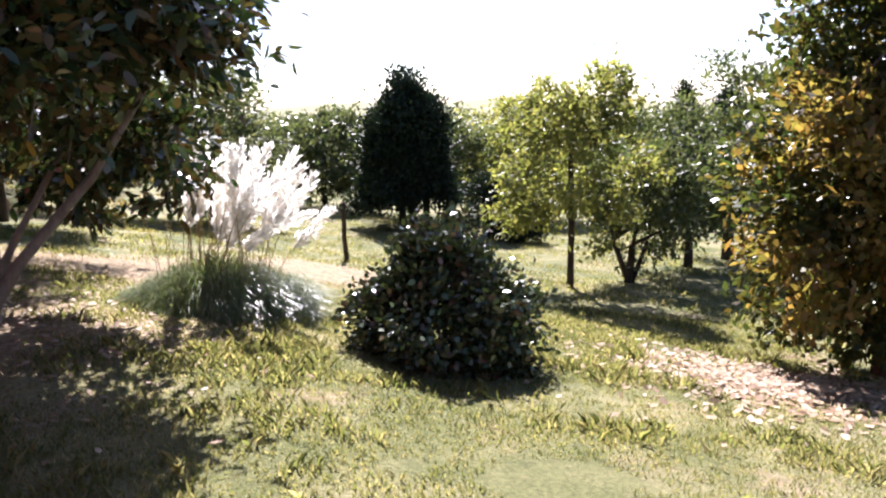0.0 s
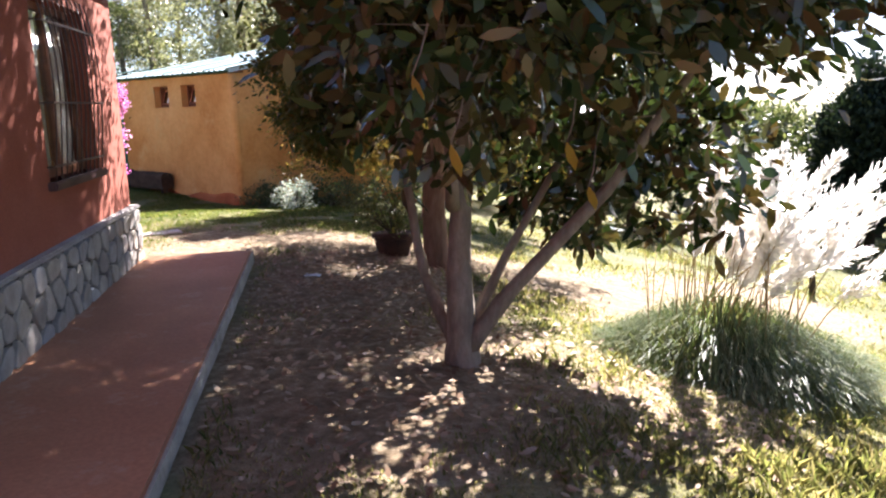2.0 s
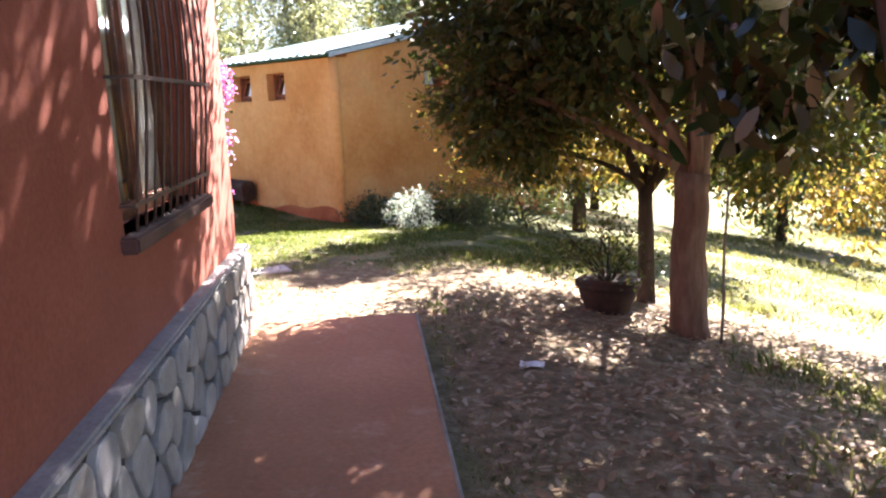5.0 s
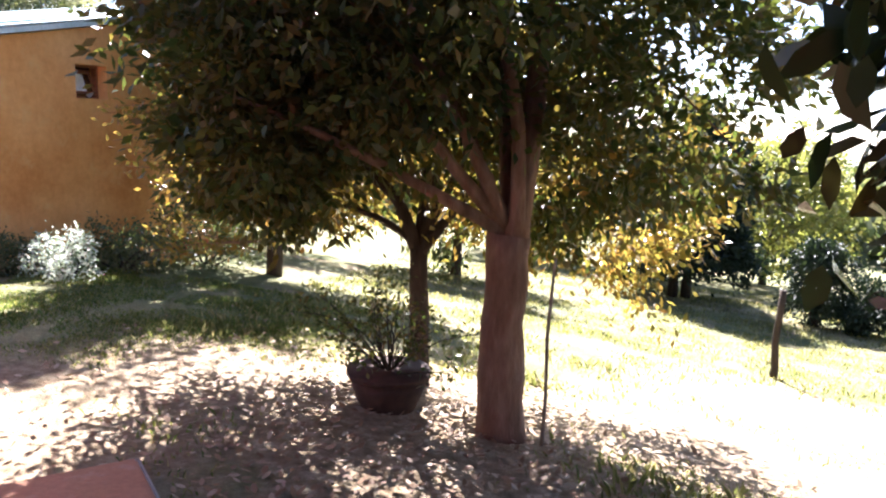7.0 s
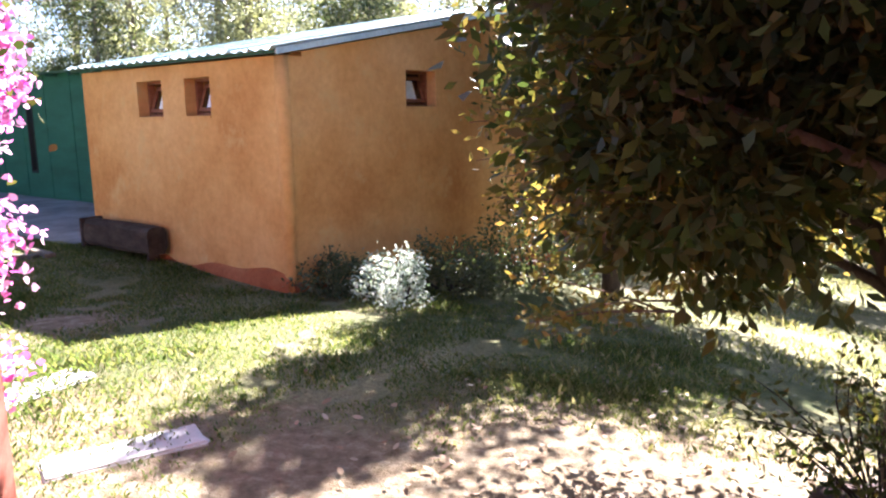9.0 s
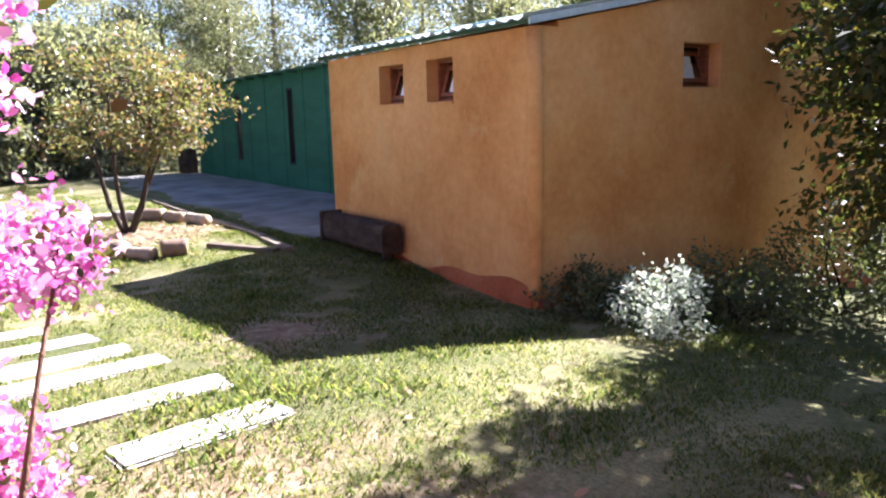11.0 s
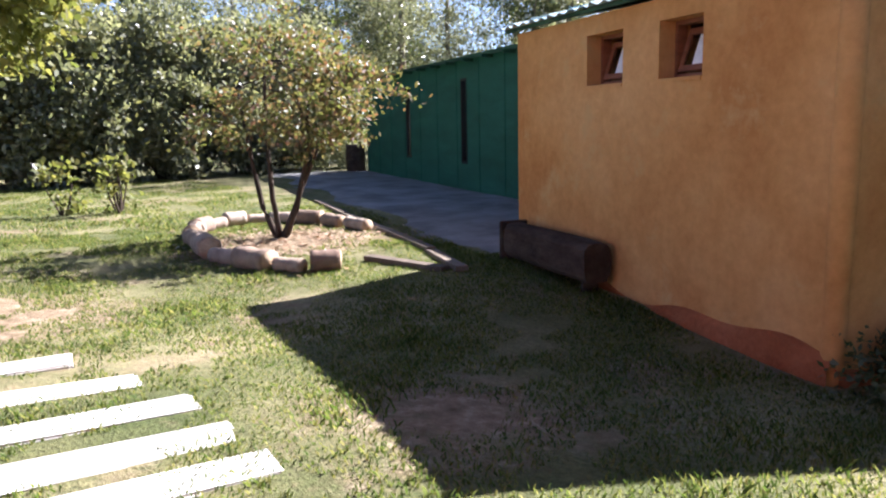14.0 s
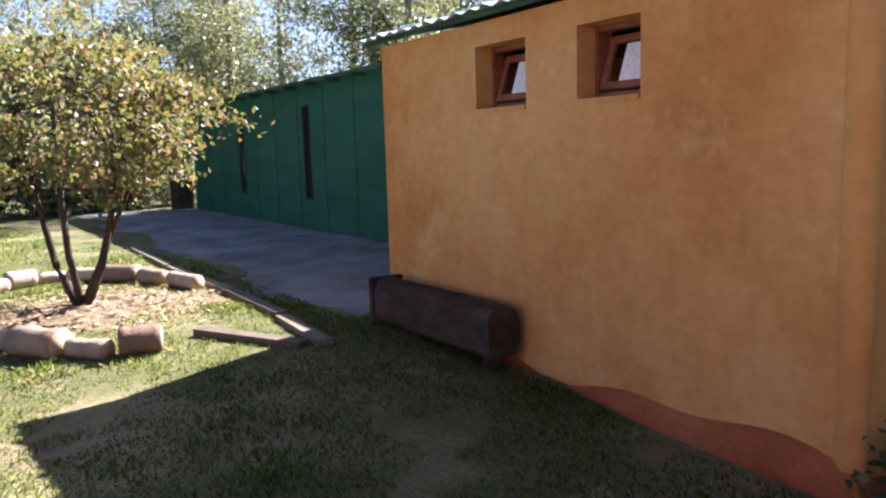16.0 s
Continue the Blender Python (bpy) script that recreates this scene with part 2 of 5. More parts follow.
L_WOOD = leaf_material("woodland_leaf", [(0.035, 0.055, 0.022), (0.06, 0.08, 0.035), (0.09, 0.105, 0.05), (0.12, 0.125, 0.07)], 0.5, 0.35, 1.6)
L_SILVER = leaf_material("silvery_leaf", [(0.10, 0.115, 0.075), (0.19, 0.205, 0.145), (0.28, 0.285, 0.215), (0.18, 0.18, 0.08)], 0.35, 0.4, 1.5)
L_MYRTLE = leaf_material("reddish_green_leaf", [(0.07, 0.10, 0.03), (0.14, 0.15, 0.055), (0.19, 0.16, 0.08), (0.22, 0.115, 0.08)], 0.5, 0.4, 1.5)
L_PINK = leaf_material("pink_bract", [(0.60, 0.09, 0.40), (0.70, 0.22, 0.54), (0.78, 0.40, 0.66), (0.82, 0.62, 0.76)], 0.6, 0.45, 1.0, 0.2, 1.0)
L_WHITE = leaf_material("white_flower", [(0.16, 0.22, 0.11), (0.5, 0.55, 0.45), (0.66, 0.68, 0.62), (0.28, 0.36, 0.22)], 0.7, 0.35, 1.1, 0.2, 1.0)
L_LITTER = leaf_material("fallen_leaf", [(0.16, 0.09, 0.05), (0.26, 0.16, 0.09), (0.36, 0.25, 0.16), (0.45, 0.36, 0.27)], 0.7, 0.1, 1.0, 0.3)


def glass_material():
    m, nt, b = material("window_glass", 0.03, 0, 0.8)
    b.inputs["Base Color"].default_value = (0.9, 0.95, 0.95, 1)
    b.inputs["Transmission Weight"].default_value = 1.0
    b.inputs["IOR"].default_value = 1.5
    return m


M_GLASS = glass_material()


# ---- building helpers ----
def mesh_of(name, verts, faces, mat, smooth=False):
    me = bpy.data.meshes.new(name)
    me.from_pydata([tuple(v) for v in verts], [], faces)
    me.materials.append(mat)
    if smooth:
        me.polygons.foreach_set("use_smooth", [True] * len(me.polygons))
    me.update()
    return me


def quads_mesh(name, verts, side, mat):
    """A mesh of many loose faces with the same number of corners."""
    n = len(verts)
    me = bpy.data.meshes.new(name)
    me.vertices.add(n)
    me.vertices.foreach_set("co", np.asarray(verts, dtype=np.float32).ravel())
    me.loops.add(n)
    me.loops.foreach_set("vertex_index", np.arange(n, dtype=np.int32))
    me.polygons.add(n // side)
    me.polygons.foreach_set("loop_start", np.arange(0, n, side, dtype=np.int32))
    me.update(calc_edges=True)
    me.validate()
    me.materials.append(mat)
    return me


def part(name, data, mat, parent, label=""):
    if isinstance(data, bmesh.types.BMesh):
        me = bpy.data.meshes.new(name)
        data.to_mesh(me)
        data.free()
        me.materials.append(mat)
        data = me
    ob = new(name, data)
    ob.parent = parent
    return tagged(ob, label=label)


def thing(name, x, y, z, label, category, group="", kind="", rz=0):
    ob = new(name)
    ob.matrix_world = pose(x, y, z, 0, 0, rz)
    return tagged(ob, label, category, group, kind)


def box_bm(x0, x1, y0, y1, z0, z1, bevel=0.0):
    bm = bmesh.new()
    bmesh.ops.create_cube(bm, size=1.0)
    for v in bm.verts:
        v.co = Vector(((x0 + x1) / 2 + v.co.x * (x1 - x0), (y0 + y1) / 2 + v.co.y * (y1 - y0), (z0 + z1) / 2 + v.co.z * (z1 - z0)))
    if bevel:
        bmesh.ops.bevel(bm, geom=bm.edges[:], offset=bevel, segments=2, affect="EDGES")
    return bm


def tube(points, radii, sides=8, wobble=0.0, rng=None):
    """Vertices and faces of a closed tapering tube along points."""
    pts = [Vector(p) for p in points]
    verts, faces = [], []
    for i, p in enumerate(pts):
        d = (pts[min(i + 1, len(pts) - 1)] - pts[max(i - 1, 0)]).normalized()
        a = d.orthogonal().normalized() if abs(d.z) > 0.9 else d.cross(Vector((0, 0, 1))).normalized()
        if abs(d.z) > 0.9:
            a = Vector((1, 0, 0)) - d * d.x
            a.normalize()
        b = d.cross(a)
        for k in range(sides):
            an = 2 * math.pi * k / sides
            r = radii[i] * (1 + (rng.uniform(-wobble, wobble) if rng else 0))
            verts.append(p + (a * math.cos(an) + b * math.sin(an)) * r)
    n = len(pts)
    for i in range(n - 1):
        for k in range(sides):
            k2 = (k + 1) % sides
            faces.append((i * sides + k, i * sides + k2, (i + 1) * sides + k2, (i + 1) * sides + k))
    faces.append(tuple(range(sides))[::-1])
    faces.append(tuple((n - 1) * sides + k for k in range(sides)))
    return verts, faces


def tube_mesh(name, points, radii, mat, sides=8, wobble=0.0, rng=None):
    v, f = tube(points, radii, sides, wobble, rng)
    return mesh_of(name, v, f, mat, True)


def unit(a):
    return a / np.maximum(np.linalg.norm(a, axis=1, keepdims=True), 1e-6)


def leaves(name, centres, length, width, mat, rng, out=None, droop=0.0, corners=4):
    """Many loose folded leaves growing from the given places."""
    n = len(centres)
    d = rng.normal(size=(n, 3))
    d = unit(d) + (0 if out is None else out * 0.8)
    d[:, 2] -= droop
    d = unit(d)
    s = unit(np.cross(d, rng.normal(size=(n, 3))))
    up = np.cross(s, d)
    L = (length * rng.uniform(0.65, 1.25, n))[:, None]
    W = (width * rng.uniform(0.7, 1.2, n))[:, None] * 0.5
    if corners == 4:
        v = np.stack([centres, centres + d * L * 0.5 + s * W + up * W * 0.35, centres + d * L, centres + d * L * 0.5 - s * W + up * W * 0.35], 1)
    else:
        bend = up * L * -0.12
        v = np.stack([centres, centres + d * L * 0.28 + s * W * 0.85 + up * W * 0.3, centres + d * L * 0.66 + s * W * 0.9 + up * W * 0.3 + bend * 0.4, centres + d * L + bend,
                      centres + d * L * 0.66 - s * W * 0.9 + up * W * 0.3 + bend * 0.4, centres + d * L * 0.28 - s * W * 0.85 + up * W * 0.3], 1)
    return quads_mesh(name, v.reshape(-1, 3), corners, mat)


def clump_centres(rng, n, radii, low=-1.0, hollow=0.45, top=1.0):
    """Clump places through the outer part of an uneven ellipsoid."""
    out = []
    ph = rng.uniform(0, 6.28, 4)
    while len(out) < n:
        d = rng.normal(size=3)
        d /= np.linalg.norm(d)
        if d[2] < low or d[2] > top:
            continue
        az = math.atan2(d[1], d[0])
        lump = 1 + 0.16 * math.sin(3 * az + ph[0]) + 0.12 * math.sin(5 * az + ph[1]) + 0.14 * math.sin(4 * d[2] * 2 + ph[2])
        r = (hollow + (1 - hollow) * rng.uniform() ** 0.5) * lump
        out.append(d * r * np.array(radii))
    return np.array(out)


def crown(name, rng, centre, radii, clumps, per, size, length, width, mat, low=-1.0, hollow=0.45, droop=0.1, corners=4, cone=0.0, flat=1.0):
    c = clump_centres(rng, clumps, radii, low, hollow)
    if cone:
        k = 1 - cone * (c[:, 2:3] / radii[2] + 1) / 2
        c[:, :2] *= np.maximum(k, 0.06)
    spread = rng.uniform(0.55, 1.3, clumps) * size
    g = rng.normal(size=(clumps, per, 3)) * spread[:, None, None]
    g[:, :, 2] *= flat
    pts = (c[:, None, :] + g).reshape(-1, 3)
    out = unit(np.repeat(c, per, 0) + 1e-3)
    return leaves(name, pts + np.array(centre), length, width, mat, rng, out, droop, corners), c + np.array(centre)


def limb_points(a, b, rng, sag=0.15, n=6):
    a, b = Vector(a), Vector(b)
    side = Vector((rng.uniform(-1, 1), rng.uniform(-1, 1), rng.uniform(0.2, 1))) * (b - a).length * sag
    return [a.lerp(b, i / (n - 1)) + side * math.sin(math.pi * i / (n - 1)) for i in range(n)]


def soft_plus(v):
    return np.logaddexp(0.0, v)


def ground_z(x, y):
    """Height of the garden: level by the houses, falling to the valley, hills far off."""
    x, y = np.asarray(x, float), np.asarray(y, float)
    s = (x + y) / math.sqrt(2)
    z = -0.15 - 0.24 * soft_plus(s - 2) + 0.13 * 2 * soft_plus((s - 11) / 2) + 0.09 * 20 * soft_plus((s - 70) / 20)
    z = z + 0.03 * np.sin(x * 0.9 + 1) * np.sin(y * 0.8) * np.clip(s / 4, 0.25, 1.5)
    z = z - 0.15 * np.exp(-((x + 12.6) ** 2 / 5.5 + (y - 13.6) ** 2 / 3.0))
    z = z + 0.09 * np.exp(-((x + 12.1) ** 2 / 5 + (y - 10.0) ** 2 / 3)) - 0.15 * np.exp(-((x + 17.2) ** 2 / 7 + (y - 11.0) ** 2 / 2.5))
    r = np.hypot(x, y)
    hill = np.clip((r - 350) / 500, 0, 1)
    hill = hill * hill * (3 - 2 * hill)
    far = hill * (9 + 5 * np.sin(np.arctan2(y, x) * 9 + 0.6) + 3.5 * np.sin(np.arctan2(y, x) * 23))
    return z + far


def gz(x, y):
    return float(ground_z(x, y))


# ---- ground ----
def build_ground():
    k = np.linspace(-1, 1, 231)
    step = np.sinh(k * 6.0) / math.sinh(6.0) * 1600
    gx, gy = np.meshgrid(step - 5, step + 9)
    gzv = ground_z(gx, gy)
    near = np.hypot(gx + 5, gy - 9) < 40
    gzv = gzv + np.where(near, np.array([noise.noise(Vector((a * 1.3, b * 1.3, 0))) for a, b in zip(gx.ravel(), gy.ravel())]).reshape(gx.shape) * 0.02, 0)
    n = len(k)
    idx = np.arange(n * n).reshape(n, n)
    faces = np.stack([idx[:-1, :-1], idx[:-1, 1:], idx[1:, 1:], idx[1:, :-1]], -1).reshape(-1, 4)
    me = mesh_of("ground", np.stack([gx, gy, gzv], -1).reshape(-1, 3), faces.tolist(), M_GROUND, True)
    tagged(new("ground", me), "dry sloping lawn with fallen leaves, bare earth patches and pale patches painted for sun glare", "lawn", kind="structure")


build_ground()


def H(u, v, z=0.0):
    """House axes to the world: u along the walkway, v out from the house wall."""
    return (-0.6 * u + 0.8 * v, 0.8 * u + 0.6 * v, z)


HOUSE_TURN = math.degrees(math.atan2(0.8, -0.6))


def house_thing(name, label, category, kind="", group=""):
    """An Empty whose x runs along u and whose -y runs along v."""
    return thing(name, 0, 0, 0, label, category, group, kind, HOUSE_TURN)


# ---- red house ----
def build_house():
    wall_v, end_u = 2.38, 11.56
    house = house_thing("wall_red_house", "brick-red plastered house wall with a rough stone plinth", "house wall", "structure")
    wu0, wu1, wz0, wz1 = 9.1, 10.5, 1.1, 2.55
    # Wall in four blocks round the window, 0.3 m thick; local y = -v
    for x0, x1, z0, z1 in ((-8, wu0, -0.3, 3.1), (wu1, end_u, -0.3, 3.1), (wu0, wu1, -0.3, wz0), (wu0, wu1, wz1, 3.1)):
        part("wall_block", box_bm(x0, x1, wall_v, wall_v + 0.34, z0, z1), M_REDWALL, house)
    part("end_wall", box_bm(end_u - 0.34, end_u - 0.003, wall_v + 0.34, 9.0, -0.3, 3.1), M_REDWALL, house)
    part("back_wall", box_bm(-8, end_u - 0.34, 8.66, 9.0, -0.3, 3.1), M_REDWALL, house)
    part("side_wall", box_bm(-8, -7.66, wall_v + 0.34, 8.66, -0.3, 3.1), M_REDWALL, house)
    part("plinth_core", box_bm(-8, end_u + 0.04, wall_v - 0.055, wall_v + 0.1, -0.3, 0.56), M_MORTAR, house)
    part("plinth_cap", box_bm(-8, end_u + 0.07, wall_v - 0.085, wall_v + 0.05, 0.56, 0.60, 0.012), M_CAP, house)
    part("end_plinth", box_bm(end_u - 0.1, end_u + 0.05, wall_v + 0.1, 9.0, -0.3, 0.6, 0.015), M_CAP, house)
    roof = house_thing("roof_red_house", "low red tiled roof with a wide painted eave", "roof", "structure")
    bm = bmesh.new()
    vs = [bm.verts.new(c) for c in ((-8.6, 2.24, 3.1), (12.0, 2.24, 3.1), (12.0, 5.8, 4.5), (-8.6, 5.8, 4.5), (-8.6, 9.4, 3.1), (12.0, 9.4, 3.1))]
    bm.faces.new((vs[0], vs[1], vs[2], vs[3]))
    bm.faces.new((vs[3], vs[2], vs[5], vs[4]))
    bmesh.ops.solidify(bm, geom=bm.faces[:], thickness=0.12)
    part("tile_slope", bm, M_TILE, roof)
    part("fascia", box_bm(-8.6, 12.0, 2.19, 2.235, 3.0, 3.2, 0.008), M_REDWALL, roof)
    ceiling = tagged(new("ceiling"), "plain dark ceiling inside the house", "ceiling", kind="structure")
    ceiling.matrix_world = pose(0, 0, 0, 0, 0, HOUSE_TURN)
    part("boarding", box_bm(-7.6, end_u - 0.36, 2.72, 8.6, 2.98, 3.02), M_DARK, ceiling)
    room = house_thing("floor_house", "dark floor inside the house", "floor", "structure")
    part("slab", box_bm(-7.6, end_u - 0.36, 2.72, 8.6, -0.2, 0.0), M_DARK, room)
    # Window
    win = house_thing("window_1", "wooden window behind a bulging iron grille", "window", "structure")
    fr = wall_v + 0.12
    for x0, x1, z0, z1 in ((wu0, wu0 + 0.07, wz0, wz1), (wu1 - 0.07, wu1, wz0, wz1), (wu0 + 0.07, wu1 - 0.07, wz0, wz0 + 0.07), (wu0 + 0.07, wu1 - 0.07, wz1 - 0.07, wz1), ((wu0 + wu1) / 2 - 0.035, (wu0 + wu1) / 2 + 0.035, wz0 + 0.07, wz1 - 0.07)):
        part("window_frame", box_bm(x0, x1, fr, fr + 0.06, z0, z1, 0.008), M_FRAME, win)
    for x0, x1 in ((wu0 + 0.07, (wu0 + wu1) / 2 - 0.035), ((wu0 + wu1) / 2 + 0.035, wu1 - 0.07)):
        part("pane", box_bm(x0, x1, fr + 0.025, fr + 0.031, wz0 + 0.07, wz1 - 0.07), M_GLASS, win).visible_shadow = False
        # Pale folded sheet added behind the glass in place of its bright garden reflection
        rows = [(x0 + (x1 - x0) * i / 24, fr + 0.07 + 0.012 * math.sin(i * 1.9), z) for z in (wz0, wz1) for i in range(25)]
        me = mesh_of("curtain", rows, [(i, i + 1, i + 26, i + 25) for i in range(24)], M_BACKING, True)
        cur = part("curtain", me, M_BACKING, win, "pale folded sheet standing in for the pane's bright reflection")
        cur.modifiers.new("cloth", "SOLIDIFY").thickness = 0.004
    part("window_sill", box_bm(wu0 - 0.06, wu1 + 0.06, wall_v - 0.07, wall_v + 0.12, wz0 - 0.07, wz0, 0.012), M_SILL, win, "dark tiled sill")
    # Grille: bars bow outwards at the foot
    def bow(z):
        k = (z - wz0) / (wz1 - wz0)
        return wall_v - 0.04 - 0.07 * math.sin(math.pi * min(1, max(0, 1.0 - k)) ** 0.8)
    for i in range(11):
        x = wu0 + 0.03 + (wu1 - wu0 - 0.06) * i / 10
        zs = [wz0 + 0.01 + (wz1 - wz0 + 0.05) * j / 9 for j in range(10)]
        part("bar", tube_mesh("bar", [(x, bow(z), z) for z in zs], [0.0065] * 10, M_IRON, 6), M_IRON, win)
    for z in (wz0 + 0.12, wz0 + 0.62, wz1 - 0.2):
        part("cross_bar", box_bm(wu0 - 0.02, wu1 + 0.02, bow(z) - 0.006, bow(z) + 0.006, z - 0.009, z + 0.009), M_IRON, win)
        for x in (wu0 - 0.02, wu1 + 0.02):
            part("bracket", box_bm(x - 0.008, x + 0.008, bow(z), wall_v + 0.02, z - 0.006, z + 0.006), M_IRON, win)
    return house, wall_v


HOUSE, WALL_V = build_house()

walkway = house_thing("pavement_walkway", "terracotta red cement walkway with a pale worn edge", "walkway", "structure")
part("slab", box_bm(4.8, 11.6, 1.10, 2.36, -0.35, 0.0, 0.012), M_TERRA, walkway)
part("terrace_slab", box_bm(-8, 4.797, -0.08, 2.36, -0.45, 0.0, 0.012), M_TERRA, walkway)
part("edging", box_bm(4.82, 11.6, 1.082, 1.10, -0.45, -0.012, 0.006), M_EDGE, walkway, "pale cement edge")
part("end_edging", box_bm(11.6, 11.62, 1.082, 2.36, -0.45, -0.012, 0.006), M_EDGE, walkway, "pale cement edge")

# ---- ochre outbuilding ----
AX = Vector((-0.977, 0.212, 0)).normalized()
ADOBE_TURN = math.degrees(math.atan2(AX.y, AX.x))


def build_adobe():
    """Local x runs along the long face, local -y runs back from it (the turned frame)."""
    shed = thing("wall_ochre_building", -12.42, 13.48, 0, "ochre adobe outbuilding with small high windows", "outbuilding", "", "structure", ADOBE_TURN)
    length, deep, top, rise = 4.32, 6.2, 2.3, 0.185
    z0 = -1.6

    def face(outline, holes, thick, to3):
        """A wall from a strip grid with openings cut right through."""
        xs = sorted({outline[0], outline[1], *[h[0] for h in holes], *[h[1] for h in holes]})
        blocks = []
        for a, b in zip(xs[:-1], xs[1:]):
            cuts = [h for h in holes if h[0] <= a and h[1] >= b]
            if cuts:
                h = cuts[0]
                blocks += [(a, b, z0, h[2]), (a, b, h[3], None)]
            else:
                blocks.append((a, b, z0, None))
        for a, b, lo, hi in blocks:
            bm = bmesh.new()
            n = []
            for u in (a, b):
                t = to3(u)[2] if hi is None else hi
                for w in (0, thick):
                    for z in (lo, t):
                        p = to3(u)
                        n.append(bm.verts.new((p[0] + w * p[3], p[1] + w * p[4], z)))
            for q in ((0, 1, 5, 4), (2, 6, 7, 3), (0, 2, 3, 1), (4, 5, 7, 6), (0, 4, 6, 2), (1, 3, 7, 5)):
                bm.faces.new([n[i] for i in q])
            bmesh.ops.recalc_face_normals(bm, faces=bm.faces[:])
            part("wall_block", bm, M_ADOBE, shed)

    front = [(1.30, 1.82, 1.68, 2.13), (2.32, 2.90, 1.68, 2.13)]
    side = [(2.02, 2.62, 1.76, 2.22)]
    face((0.0, length), front, 0.3, lambda u: (u, 0.0, top, 0, -1))
    face((0.3, deep), side, 0.3, lambda u: (0.0, -u, top + rise * u, 1, 0))
    face((0.3, deep), [], 0.3, lambda u: (length - 0.3, -u, top + rise * u, 1, 0))
    face((0.3, length - 0.3), [], 0.3, lambda u: (u, -deep + 0.3, top + rise * (deep - 0.15), 0, -1))
    # Softly rounded corner rib of hand-laid plaster
    rng = random.Random(4)
    part("corner_rib", tube_mesh("corner_rib", [(0.05, -0.05, z0 + (top - z0) * i / 9) for i in range(10)], [0.078 + rng.uniform(-0.006, 0.008) for _ in range(10)], M_ADOBE, 12), M_ADOBE, shed)
    # Bare red footing with a wavy upper edge
    n = 40
    verts, faces = [], []
    for i in range(n + 1):
        u = (length + 0.05) * i / n
        zt = -0.15 + 0.07 * math.sin(u * 2.1 + 0.4) + 0.035 * math.sin(u * 5.3) + 0.03 * u - 0.02
        verts += [(u, 0.05, -1.2), (u, 0.05, zt - 0.05), (u, 0.012, zt), (u, -0.02, zt + 0.01)]
    for i in range(n):
        for k in range(3):
            a = i * 4 + k
            faces.append((a, a + 4, a + 5, a + 1))
    part("footing", mesh_of("footing", verts, faces, M_REDSOIL, True), M_REDSOIL, shed, "bare red earth footing")
    verts, faces = [], []
    for i in range(n + 1):
        u = deep * i / n
        zt = -0.25 - 0.10 * u + 0.07 * math.sin(u * 1.7 + 2) + 0.2 * min(1, max(0, u - 3))
        verts += [(-0.05, -u, -1.6), (-0.05, -u, zt - 0.05), (-0.012, -u, zt), (0.02, -u, zt + 0.01)]
    for i in range(n):
        for k in range(3):
            a = i * 4 + k
            faces.append((a, a + 1, a + 5, a + 4))
    part("footing", mesh_of("footing", verts, faces, M_REDSOIL, True), M_REDSOIL, shed, "bare red earth footing")
    roof = thing("roof_ochre_building", -12.42, 13.48, 0, "corrugated zinc shed roof with a pale drip edge", "roof", "", "structure", ADOBE_TURN)
    # Corrugated sheets
    for sheet in range(6):
        x0 = -0.06 + sheet * (length + 0.2) / 6
        x1 = x0 + (length + 0.2) / 6 + 0.03
        m = 24
        verts, faces = [], []
        for i in range(m + 1):
            x = x0 + (x1 - x0) * i / m
            w = 0.012 * math.cos((x - x0) / 0.09 * math.pi) + 0.004 * (sheet % 2) + (0.022 if i in (0, 12) else 0)
            for yy in (0.16, -deep * 0.5, -deep - 0.2):
                z = top + 0.085 + rise * -yy + w
                verts += [(x, yy, z), (x, yy, z - 0.006)]
        for i in range(m):
            a = i * 6
            faces += [(a, a + 6, a + 8, a + 2), (a + 2, a + 8, a + 10, a + 4), (a + 1, a + 3, a + 9, a + 7), (a + 3, a + 5, a + 11, a + 9), (a, a + 1, a + 7, a + 6)]
        part("roof_sheet", mesh_of("roof_sheet", verts, faces, M_ZINC), M_ZINC, roof)
    bm = bmesh.new()
    c = [(-0.075, 0.1), (-0.045, 0.1), (-0.045, -deep - 0.1), (-0.075, -deep - 0.1)]
    lo = [bm.verts.new((x, y, top + rise * -y + 0.02)) for x, y in c]
    hi = [bm.verts.new((x, y, top + rise * -y + 0.085)) for x, y in c]
    bm.faces.new(lo[::-1]); bm.faces.new(hi)
    for i in range(4):
        bm.faces.new((lo[i], lo[(i + 1) % 4], hi[(i + 1) % 4], hi[i]))
    bmesh.ops.recalc_face_normals(bm, faces=bm.faces[:])
    part("barge_board", bm, M_ZINC, roof)
    part("eave_board", box_bm(-0.04, length + 0.14, 0.06, 0.09, top + 0.015, top + 0.055, 0.006), M_DARKGREEN, roof, "dark green eave board")
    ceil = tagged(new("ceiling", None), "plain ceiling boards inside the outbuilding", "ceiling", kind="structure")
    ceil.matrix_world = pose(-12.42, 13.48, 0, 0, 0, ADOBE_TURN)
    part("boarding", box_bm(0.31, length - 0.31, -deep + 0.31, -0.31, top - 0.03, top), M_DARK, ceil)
    # Windows: box frame deep in the opening and a sash tilted inwards at the top
    for i, (a, b, lo_z, hi_z) in enumerate(front + side):
        win = thing("window_%d" % (i + 2), -12.42, 13.48, 0, "small brown wooden window with its sash tilted open", "window", "small high windows", "structure", ADOBE_TURN)
        on_side = i == 2
        M = Matrix.Identity(4) if not on_side else Matrix(((0, -1, 0, 0), (-1, 0, 0, 0), (0, 0, 1, 0), (0, 0, 0, 1)))
        y = -0.17
